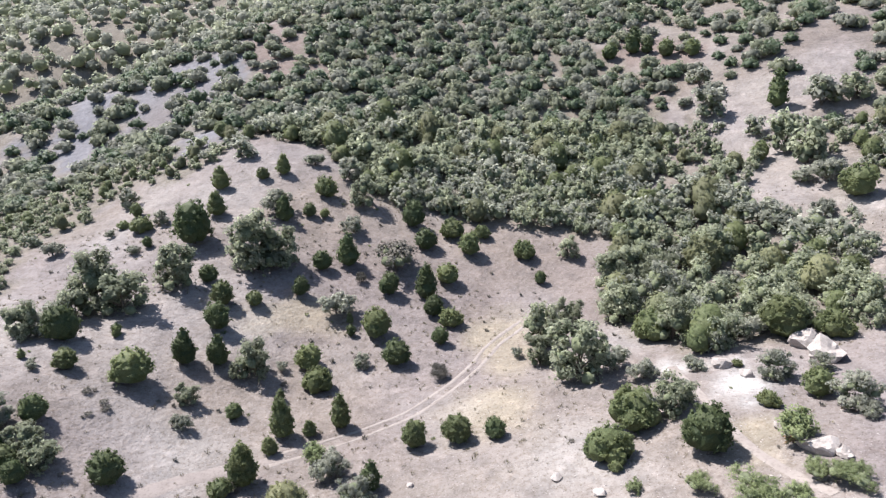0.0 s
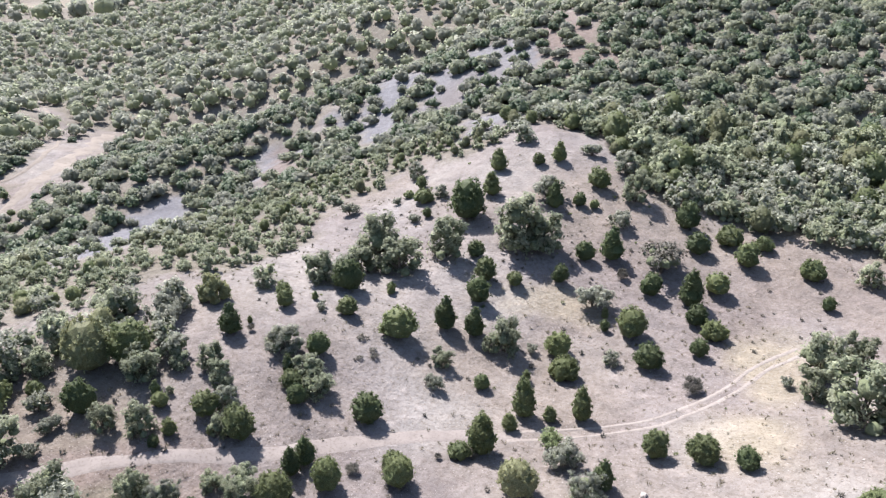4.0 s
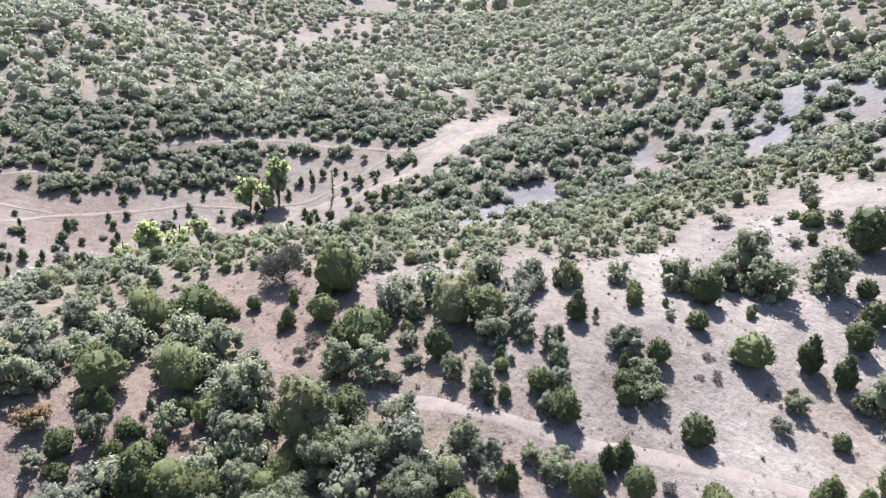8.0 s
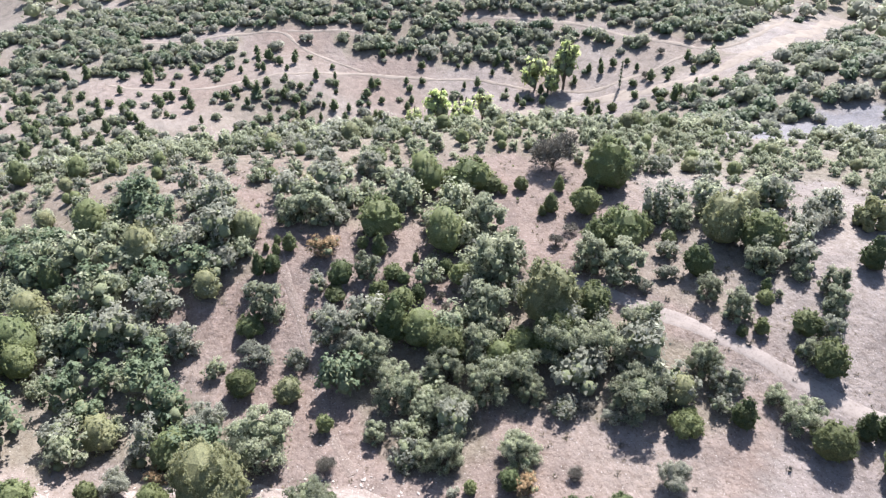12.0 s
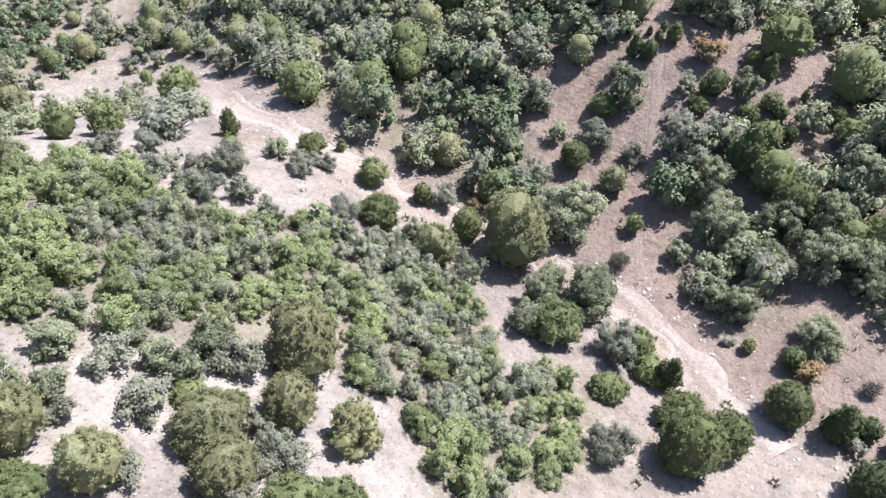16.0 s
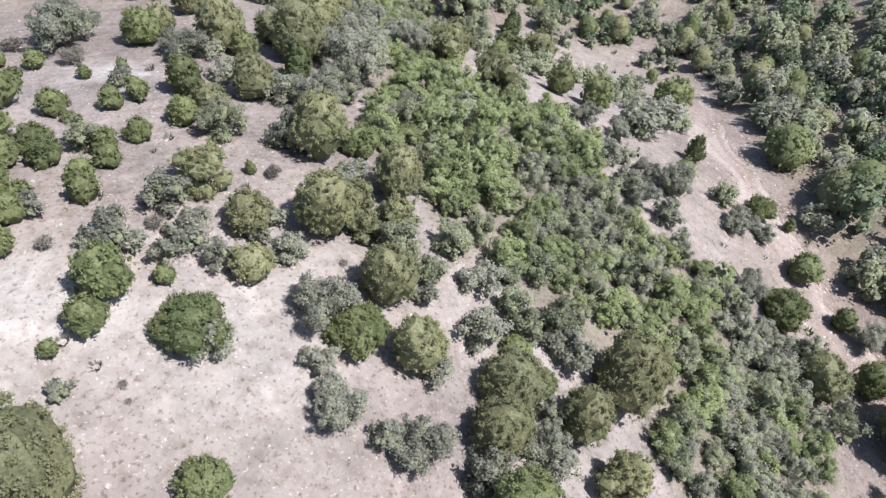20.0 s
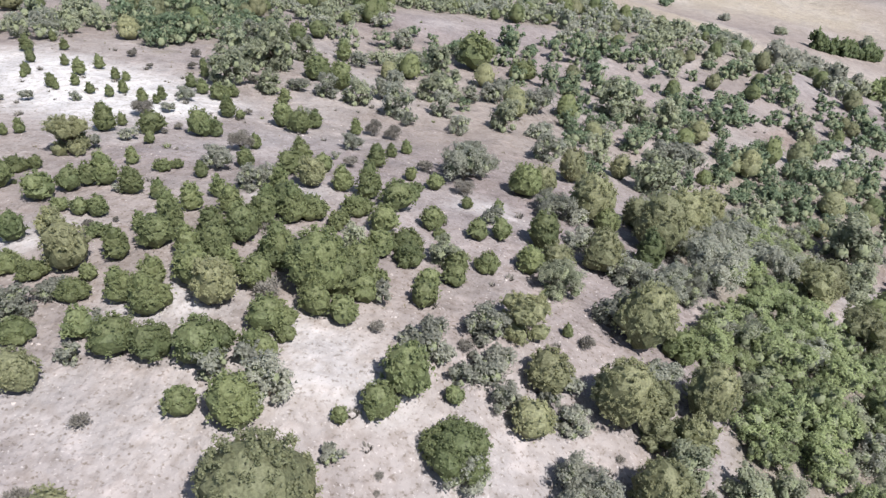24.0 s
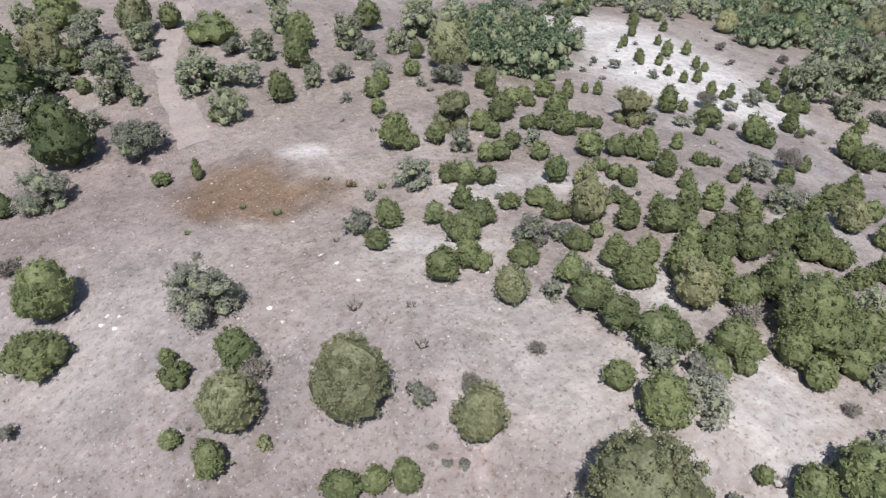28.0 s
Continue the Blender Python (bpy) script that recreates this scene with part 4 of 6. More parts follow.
CREST_BAND = [(-109, 23), (-117, 25), (-117, 35), (-112, 49), (-118, 69), (-102, 75), (-88, 80), (-98, 105), (-97, 129), (-86, 133), (-72, 106), (-71, 91), (-72, 78), (-78, 73), (-83, 65), (-91, 54), (-98, 47), (-96, 37), (-100, 25)]
WEST_HILL_WOOD = [(-360, -65), (-463, -75), (-390, -9), (-385, 43), (-339, 62), (-351, 99), (-327, 139), (-277, 174), (-289, 221), (-239, 185), (-235, 144), (-262, 119), (-277, 92), (-298, 63), (-291, 29), (-280, 8), (-282, -8), (-331, -29)]
VALLEY_BARE = [(-283, -39), (-276, -8), (-272, 22), (-258, 23), (-252, 51), (-241, 79), (-234, 74), (-219, 32), (-211, 11), (-121, -11), (-117, -17), (-204, -30), (-217, 2), (-229, 12), (-240, 4), (-237, -15), (-234, -28), (-232, -41), (-237, -50), (-251, -52), (-244, -27), (-261, -11)]
VALLEY_MEADOW = [(-256, 101), (-240, 134), (-228, 135), (-222, 110), (-232, 99), (-246, 95)]
BANK_WOOD = [(-87, -68), (-96, -55), (-95, -11), (-86, -8), (-75, -7), (-72, -13), (-74, -19), (-72, -22), (-66, -18), (-60, -18), (-56, -11), (-50, -6), (-48, -18), (-52, -22), (-52, -30), (-54, -41), (-65, -59), (-73, -69), (-81, -71)]
BANK_GAPS = [(-74, -19), (-72, -13), (-75, -7), (-86, -7), (-84, -3), (-69, -2), (-52, 1), (-49, -3), (-56, -11), (-61, -18), (-66, -18)]
BANK_FOOT = [(-65, -59), (-54, -41), (-52, -30), (-55, -35), (-60, -39), (-63, -49)]
BANK_TALL_WOOD = [(-65, -1), (-65, 7), (-61, 15), (-67, 17), (-69, 22), (-68, 26), (-62, 33), (-49, 30), (-49, 27), (-48, 22), (-53, 15), (-45, 14), (-44, 8), (-48, 5), (-56, 1)]
BANK_PATCH = [(-82, -3), (-83, 13), (-72, 15), (-63, 16), (-66, 7), (-66, -2)]
BANK_TOP_WOOD = [(-93, -6), (-100, 5), (-95, 21), (-95, 28), (-88, 23), (-74, 26), (-68, 26), (-68, 17), (-82, 13), (-81, 6), (-84, -3)]
WEST_RISE = [(-116, -118), (-97, -67), (-91, -73), (-88, -80), (-77, -76), (-67, -79)]
FLATS = [(-33, -89), (-54, -63), (-42, -45), (-47, -32), (-36, -29), (-33, -32), (-28, -37), (-31, -45), (-18, -57)]
THICKET = [(-17, -53), (-30, -45), (-29, -38), (-29, -34), (-34, -29), (-38, -24), (-41, -19), (-39, -14), (-34, -9), (-28, -7), (-33, 0), (-23, 3), (-14, -7), (-19, -10), (-20, -16), (-17, -20), (-15, -23), (-15, -26), (-11, -30), (-12, -35), (-10, -41)]
CREST_CLEARING = [(-87, 23), (-90, 28), (-91, 33), (-93, 41), (-87, 41), (-82, 38), (-76, 31), (-67, 29), (-71, 27), (-81, 26)]
CREST_PATH_BARE = [(-92, -13), (-98, -9), (-89, -6), (-81, -4), (-70, -2), (-66, -4), (-70, -5), (-78, -7), (-84, -9)]
GAP_BARE = [(-80, 2), (-80, 9), (-77, 17), (-69, 18), (-64, 13), (-66, 9), (-71, 5), (-75, 1)]
LOW_BARE = [(-74, -18), (-73, -10), (-74, -7), (-68, -4), (-61, -3), (-63, -10), (-68, -15)]
FRONT_WOOD = [(-67, -1), (-66, 7), (-70, 18), (-68, 26), (-60, 33), (-55, 37), (-48, 39), (-42, 39), (-42, 33), (-58, 0)]
STRIP_WOOD = [(-83, 13), (-86, 23), (-77, 26), (-69, 26), (-68, 17), (-76, 16)]
UPPER_WOOD = [(-96, -5), (-96, 5), (-92, 18), (-86, 23), (-80, 18), (-81, 3), (-85, -4)]
CLUSTER_WOOD = [(-74, 35), (-80, 49), (-75, 62), (-62, 58), (-56, 54), (-53, 45), (-58, 39), (-65, 31)]
LEFT_WOOD = [(-95, -23), (-90, -10), (-78, -7), (-72, -9), (-77, -16), (-76, -21)]
VALLEY_WOOD = [(-268.5, -101.7), (-267.0, -85.2), (-233.4, -62.5), (-202.0, -53.4), (-133.0, -44.6), (-130.2, -50.2), (-128.4, -54.9)]
NORTH_PATCH = [(76.4, -48.9), (80.3, -75.8), (64.0, -62.9), (56.1, -52.2), (52.4, -44.4), (55.1, -36.6)]
NORTH_PATCH_B = [(72.9, -95.4), (74.6, -127.7), (58.9, -120.8), (38.3, -84.1), (44.4, -84.3), (54.7, -92.6), (56.0, -79.4)]
FAR_HILL = [(37.2, -118.7), (-4.1, -149.5), (-40.1, -146.7), (-89.8, -172.3), (-84.0, -143.3), (-61.3, -92.3), (-37.8, -93.3), (-29.4, -96.4), (-9.4, -71.1), (2.1, -67.6), (10.8, -78.4), (25.2, -86.6)]
DARK_FAR = [(-20.0, -102.7), (-30.6, -108.3), (-48.3, -115.9), (-66.5, -119.4), (-84.6, -120.1), (-62.9, -77.9), (-55.2, -81.4), (-49.2, -88.8), (-35.3, -88.6), (-21.4, -84.9)]
HILL_EDGE = [(-6.3, -65.0), (-32.4, -89.8), (-35.5, -84.9), (-23.9, -57.5), (-31.7, -51.3), (-36.5, -48.0), (-28.3, -31.4), (-13.6, -26.0), (-12.6, -32.6), (-10.4, -38.7), (-11.2, -49.6), (-7.5, -53.0)]
EDGE_SCRUB = [(4.2, -62.0), (-6.3, -65.0), (-7.5, -53.0), (-11.2, -49.6), (-4.1, -46.2), (2.5, -52.7)]
TRACK_GULLY = [(-64.1, -65.4), (-53.3, -51.6), (-48.7, -42.1), (-48.6, -34.8), (-47.3, -28.4), (-45.5, -22.0), (-45.4, -6.0), (-43.7, 0.8), (-39.5, 6.1), (-34.9, 10.7), (-31.2, 14.8)]
TRACK_GLEN = [(29.4, 77.9), (29.8, 65.6), (30.3, 57.9), (31.9, 52.3), (33.6, 47.4)]
TRACK_FOOT = [(13.1, 98.8), (10.8, 96.1), (7.3, 91.4), (5.1, 86.5), (2.4, 82.1), (-1.2, 77.5), (-5.2, 73.4), (-9.8, 70.6), (-14.1, 67.9), (-20.0, 65.0)]
TRACK_RISE = [(-18.0, 66.2), (-26.4, 62.2), (-32.7, 56.5), (-39.8, 49.4), (-45.5, 45.2), (-51.3, 40.4), (-57.2, 37.1), (-62.4, 31.7), (-67.6, 27.6), (-74.4, 26.3), (-81.1, 25.9), (-86.0, 26.0), (-89.1, 34.8)]
VALLEY_ROAD = [(-246, -62), (-241.8, -50.8), (-239.1, -38.0), (-238.5, -24.9), (-243.9, -9.5), (-247.9, 5.0), (-250.0, 22.2), (-247.6, 41.8), (-246.9, 63.0), (-237.0, 77.6), (-232.3, 89.4), (-225.3, 102.5), (-225.6, 111.9), (-225.5, 128.5), (-228.0, 142.2)]
UPPER_ROAD = [(-281.2, -55.2), (-282.6, -39.2), (-281.9, -21.9), (-277.4, -2.2), (-267.3, 0.9), (-257.1, 13.4), (-250.8, 24.3)]
SIDE_ROAD = [(-277.4, -2.2), (-277.0, 10.0), (-275.8, 24.0)]
BANK_ROAD = [(-284.6, 69.2), (-276.8, 91.6), (-262.7, 119.2), (-247.5, 130.0), (-231.6, 141.7), (-224.6, 155.2), (-238.3, 178.0), (-276.5, 217.1), (-334.6, 246.7), (-388.9, 277.0)]
WASH = [(-196, 14), (-206, 38), (-214.6, 61.8), (-218.2, 79.6), (-221.0, 98.3), (-214.5, 113.4), (-207.7, 127.8), (-207.4, 143.9), (-222.8, 172.4), (-265.3, 230.3)]
SLOPE_RILL = [(-88.6, -7.0), (-81.8, -5.5), (-72.8, -3.9), (-65.2, -2.2), (-58.5, -1.3), (-51.2, -0.5), (-46.0, 1.4)]
TRACK_TOP = [(94.3, -20.4), (84.5, -15.7), (77.8, -13.3), (69.7, -11.8), (62.4, -11.4), (56.4, -10.7)]
PLAIN_ROAD = [(21.9, -193.4), (5.4, -194.3), (-11.8, -185.6), (-26.8, -183.1), (-50.2, -222.4)]
POPLAR_ROW = [(-69.3, -182.1), (-81.3, -187.5), (-93.1, -185.6)]
GREY_ROW = [(-40.1, -171.1), (-54.3, -191.7), (-63.4, -180.4)]
DARK_ROW = [(-76.7, -262.4), (-105.2, -283.0)]
STRAW = [(6, 71, 7.4, 8.1, -16), (9, 94, 4.2, 9.3, -5), (-22, 97, 7.9, 3.2, 15), (-24, 97, 7.9, 2.9, 36), (-39, 6, 3.0, 1.4, 97), (32, 59, 2.9, 4.2, -25), (-23, -235, 28.5, 46.8, -112)]
CHALK = [(57, -63, 8.0, 18.2, -97), (35, 71, 3.1, 5.2, -8), (29, 78, 1.9, 1.6, -16), (49, -18, 2.3, 1.1, -125)]
RED_EARTH = [(39, 4, 1.7, 0.9, -136), (-37, 219, 12.2, 7.4, 2), (-74, -22, 2.1, 2.8, 81), (-80, 32, 5.9, 7.4, 91), (61, 197, 8.9, 15.8, -34), (-36, -121, 9.0, 4.5, -148), (-42, -91, 4.8, 4.7, 155)]
DAMP = [(46, -12, 5.3, 4.2, -131)]
PALE_SPOTS = [(32, -18, 3.1, 1.9, 61), (32, -19, 3.9, 2.4, 59), (21, -43, 2.6, 1.6, 26), (21, -27, 3.1, 1.9, 37), (11, -25, 2.9, 1.8, 23), (36, -26, 3.4, 2.1, 54), (7, -50, 3.1, 1.9, 8), (13, -27, 3.4, 2.1, 26), (9, -25, 3.1, 1.9, 20), (33, -31, 2.6, 1.6, 47)]
PALE = [(38, 1, 7.0, 6.3, -131), (14, -23, 4.8, 3.8, -167), (2, -24, 5.6, 5.3, 179), (21, -18, 7.2, 3.2, -157), (24, -19, 3.7, 2.6, -125)]
BACK_SLOPE = [(-96, -72), (-99, -31), (-102, 9), (-105, 37), (-99, 80), (-83, 112), (-116, 185), (-166, 172), (-185, 114), (-198, 52), (-187, 0), (-166, -62)]
FAR_BANK = [(-50, -48), (-44, -12), (-36, 12), (-30, 30), (-47, 47), (-83, 47), (-111, 47), (-111, -64), (-83, -77)]
CREST_TOP = [(-95, -64), (-98, -29), (-99, 0), (-102, 39), (-97, 76), (-78, 113), (-61, 139)]
FAR_FIELD = [(-716, 623, 150, 60, 40)]
WOODS = [(BACK_SLOPE, 0.8), (FAR_RIDGE_WOOD, 0.98), (RIDGE_SCRUB, 0.86), (LOWER_RIDGE, 0.85), (CREST_WOOD, 0.8), (SPUR_BARE, 0.0), (CREST_STRIP, 0.97), (CREST_BAND, 0.97),
         (HILL_WOOD, 0.97), (PINK_TOP, 0.35), (EAST_SCRUB, 0.55), (GLEN_SCRUB, 0.72), (EAST_BARE, 0.07), (EAST_RISE, 0.08), (EAST_TOP_BARE, 0.2), (GULLY_EDGE, 0.2), (RIDGE_DIM, 0.6),
         (WEST_HILL_WOOD, 0.95), (VALLEY_BARE, 0.12), (VALLEY_MEADOW, 0.05), (VALLEY_WOOD, 0.9), (NORTH_PATCH, 1.0), (NORTH_PATCH_B, 0.95), (FAR_HILL, 0.4), (EDGE_SCRUB, 0.12), (DARK_FAR, 0.85),
         (UPPER_WOOD, 0.92), (STRIP_WOOD, 0.97), (CLUSTER_WOOD, 0.72), (LEFT_WOOD, 0.92), (FRONT_WOOD, 0.95), (CREST_CLEARING, 0.0), (CREST_PATH_BARE, 0.04), (GAP_BARE, 0.14), (LOW_BARE, 0.25),
         (WEST_RISE, 0.85), (BANK_WOOD, 0.97), (BANK_FOOT, 0.88), (BANK_TALL_WOOD, 0.95), (BANK_TOP_WOOD, 0.85), (BANK_PATCH, 0.22), (BANK_GAPS, 0.35), (HILL_EDGE, 0.95), (FLATS, 0.3), (THICKET, 1.0)]
SCREES = [SCREE_GULLY, SCREE_SLOPE, SCREE_FOOT, SCREE_NOTCH, SCREE_LOW, SCREE_RIDGE, SCREE_PALE]
WAYS = [(TRACK_FOOT, 2.6), (TRACK_RISE, 2.6), (TRACK_GULLY, 2.8), (TRACK_GLEN, 2.6), (SLOPE_RILL, 2.0), (VALLEY_ROAD, 4.0), (UPPER_ROAD, 3.5), (SIDE_ROAD, 3.0), (BANK_ROAD, 4.0), (WASH, 8.0), (TRACK_TOP, 2.6)]


def plain(x, y):
    """The farmed plain to the south, from 0 to 1."""
    return np.clip((-y - 205 - 0.45 * x + 25 * fbm(x, y, 80, 7, 2)) / 12, 0, 1) * np.clip((x + 260) / 40, 0, 1)


def cover(x, y):
    """How much of the ground the woods cover there, from 0 to 1."""
    d, a = np.hypot(x, y), np.degrees(np.arctan2(-x, y)) % 360
    c = np.where(d < 150, 0.0, np.clip(0.72 + 1.2 * fbm(x, y, 70, 3, 3), 0.25, 0.96))
    c = np.where((d > 84) & (a > 104) & (a < 136), 0.75, c)
    c = np.where((d > 60) & (d <= 160) & (a >= 136) & (a < 152), 0.4, c)
    c = np.where((d > 105) & (a > 196) & (a < 320), 0.45, c)
    c = np.where((d > 165) & (d < 262) & (a > 62) & (a < 112), np.clip(0.36 + 0.9 * fbm(x, y, 40, 23, 3), 0.05, 0.8), c)
    c = np.where((d > 120) & (d <= 240) & (a > 12) & (a < 62), 0.8, c)
    c = np.where((near_line(x, y, CREST_TOP) < 9) & (np.hypot(x + 91, y - 30) > 9), np.maximum(c, 0.6), c)
    c = np.where((d > 240) & ((a < 58) | (a > 330)), np.maximum(c, 0.95), c)
    rag = np.clip(d / 90, 0.4, 3)
    u, v = x + rag * 3 * fbm(x, y, 9, 51, 2), y + rag * 3 * fbm(x, y, 9, 57, 2)
    for loop, w in WOODS:
        c = np.where(inside(u, v, loop), w, c)
    for loop in SCREES:
        c = np.where(inside(u, v, loop), 0.42 if loop is SCREE_SLOPE else 0.15, c)
    c = c * (1 - 0.9 * patch(x, y, CHALK))
    for line, w in WAYS:
        c = np.where(near_line(x, y, line) < w, 0, c)
    return c * (1 - 0.97 * plain(x, y)) * (1 - patch(x, y, FAR_FIELD))



def build_ground():
    me = mesh_of("ground", np.stack([GX, GY, GZ], 2).reshape(-1, 3), grid_faces(SIDE, SIDE), SOIL, True)
    x, y = GX.ravel(), GY.ravel()
    kinds = np.ones((len(x), 4), np.float32)
    more = np.ones((len(x), 4), np.float32)
    patchy = np.clip(0.5 + 1.6 * fbm(x, y, 26, 44, 4), 0, 1)
    kinds[:, 0] = np.maximum(np.maximum(patch(x, y, STRAW + FAR_FIELD), 0.30 * patchy), plain(x, y) * np.clip(0.6 + 1.5 * fbm(x, y, 90, 15, 2), 0.1, 1))
    kinds[:, 1] = np.maximum(np.maximum(patch(x, y, CHALK), np.maximum(0.32 * patch(x, y, PALE, 0.9), 0.6 * patch(x, y, PALE_SPOTS, 0.6))), 0.25 * np.clip(1.8 * fbm(x, y, 15, 61, 4), 0, 1))
    u, v = x + 4 * fbm(x, y, 12, 51, 3), y + 4 * fbm(x, y, 12, 57, 3)
    kinds[:, 2] = np.maximum(np.any([inside(u, v, q) for q in SCREES], 0), inside(u, v, RIDGE_SCRUB) * np.clip(0.35 + 1.2 * fbm(x, y, 22, 35, 3), 0, 0.7))
    kinds[:, 1] = np.maximum(kinds[:, 1], 0.14 * np.any([inside(u, v, q) for q in (EAST_BARE, EAST_RISE, FLATS)], 0))
    more[:, 0] = np.maximum(np.maximum(patch(x, y, RED_EARTH), np.any([inside(u, v, q) for q in (PINK_TOP, SCREE_RED, EAST_TOP_BARE)], 0)) * 0.8, 0.35 * np.clip(1.6 * fbm(x, y, 40, 77, 3), 0, 1))
    bank = inside(x, y, FAR_BANK)
    more[:, 0] = np.maximum(more[:, 0], bank * np.clip(0.7 + fbm(x, y, 18, 19, 3), 0, 1.0))
    d, a = np.hypot(x, y), np.degrees(np.arctan2(-x, y)) % 360
    more[:, 0] = np.maximum(more[:, 0], ((d > 160) & (d < 300) & (a > 56) & (a < 114)) * np.clip(0.5 + fbm(x, y, 30, 29, 3), 0, 0.85))
    more[:, 1] = patch(x, y, DAMP, 0.22)
    more[:, 2] = 0.75 * np.clip(cover(x, y) - 0.35, 0, 0.65) / 0.65
    for name, w in (("soil_kind", kinds), ("soil_more", more)):
        a = me.color_attributes.new(name, "FLOAT_COLOR", "POINT")
        a.data.foreach_set("color", w.ravel())
    return tagged(new("ground", me), "dry pinkish soil of a hilly scrubland with straw and chalk", "ground", kind="structure")


build_ground()


# ---- trees and shrubs ----
def ball(levels):
    bm = bmesh.new()
    bmesh.ops.create_icosphere(bm, subdivisions=levels, radius=1)
    v = np.array([q.co[:] for q in bm.verts])
    f = np.array([[q.index for q in p.verts] for p in bm.faces])
    bm.free()
    return v, f


BALLS = {k: ball(k) for k in (1, 2, 3)}


def crown_arrays(rng, lobes, leaves, leaf, core=2, lumps=0.28, inner=0.80, flat=0.55, skyward=0.6, spiky=0.0, clumps=0, clump=0.08):
    """A crown of many small sprigs over lumpy dark inner masses. lobes: (x, y, z, rx, ry, rz). Triangles."""
    verts, faces, round_off, count = [], [], [], 0
    bv, bf = BALLS[core]
    for cx, cy, cz, rx, ry, rz in lobes:
        s = rng.uniform(0, 50)
        k = inner * (1 + lumps * np.array([noise.noise(Vector(q) * 2.3 + Vector((s, s, 0))) for q in bv]))
        verts.append(bv * k[:, None] * (rx, ry, rz) + (cx, cy, cz))
        faces.append(bf + count)
        round_off.append(bv + (0, 0, 0.3))
        count += len(bv)
    area = np.array([(q[3] * q[4] * q[5]) ** 0.667 for q in lobes])
    pick = rng.choice(len(lobes), leaves, p=area / area.sum())
    lob = np.array(lobes)[pick]
    way = rng.normal(size=(leaves, 3))
    way /= np.linalg.norm(way, axis=1)[:, None]
    way[:, 2] = np.where(way[:, 2] < -0.55, -way[:, 2], way[:, 2])
    out = inner + (1.10 - inner) * rng.random(leaves) ** 0.8
    out *= 1 + 0.5 * lumps * np.sin(way[:, 0] * 5 + pick) * np.cos(way[:, 1] * 6 + way[:, 2] * 4)
    mid = lob[:, :3] + way * lob[:, 3:] * out[:, None]
    if clumps:
        # branch ends that stand out of the crown, with shaded gaps between them
        at = rng.choice(len(lobes), clumps, p=area / area.sum())
        to = rng.normal(size=(clumps, 3))
        to /= np.linalg.norm(to, axis=1)[:, None]
        to[:, 2] = np.where(to[:, 2] < -0.45, -to[:, 2], to[:, 2])
        at = np.array(lobes)[at]
        hub = at[:, :3] + to * at[:, 3:] * rng.uniform(inner, 1.0, clumps)[:, None]
        wide = clump * rng.uniform(0.7, 1.35, (clumps, 1)) * (1.0, 1.0, 1.0 + 0.5 * spiky)
        sv, sf = BALLS[1]
        each = sv[None] * (1 + rng.normal(scale=0.15, size=(clumps, len(sv), 1))) * (0.42 + 0.2 * spiky) * wide[:, None] + hub[:, None]
        verts.append(each.reshape(-1, 3))
        round_off.append((0.6 * sv[None] + to[:, None] + (0, 0, 0.3)).reshape(-1, 3))
        faces.append((sf[None] + (np.arange(clumps) * len(sv))[:, None, None]).reshape(-1, 3) + count)
        count += clumps * len(sv)
        most = int(leaves * 0.86)
        own = rng.integers(0, clumps, most)
        face = way[:most] + 0.7 * to[own] + (0, 0, 0.25)
        face /= np.linalg.norm(face, axis=1)[:, None]
        mid[:most] = hub[own] + face * wide[own] * rng.uniform(0.5, 1.35, most)[:, None]
        way[:most] = face
    normal = way * 0.8 + rng.normal(scale=flat, size=(leaves, 3)) + (0, 0, skyward)
    normal /= np.linalg.norm(normal, axis=1)[:, None]
    along = rng.normal(size=(leaves, 3)) + way * spiky * 2 + (0, 0, spiky)
    side = np.cross(normal, along)
    side /= np.linalg.norm(side, axis=1)[:, None] + 1e-9
    long = np.cross(side, normal)
    size = leaf * rng.uniform(0.6, 1.5, leaves)[:, None]
    tip = mid + long * size * (1.15 + 0.5 * spiky) + normal * size * 0.3 + way * size * spiky * 0.8
    blade = np.stack([mid + side * size * (0.78 - 0.25 * spiky) - long * size * 0.5, mid - side * size * (0.78 - 0.25 * spiky) - long * size * 0.5, tip], 1)
    verts.append(blade.reshape(-1, 3))
    faces.append(count + np.arange(3 * leaves).reshape(-1, 3))
    round_off.append(np.repeat(way + rng.normal(scale=0.34, size=(leaves, 3)) + (0, 0, 0.35), 3, 0))
    turned = np.concatenate(round_off)
    turned /= np.linalg.norm(turned, axis=1)[:, None] + 1e-9
    return np.concatenate(verts), np.concatenate(faces), turned


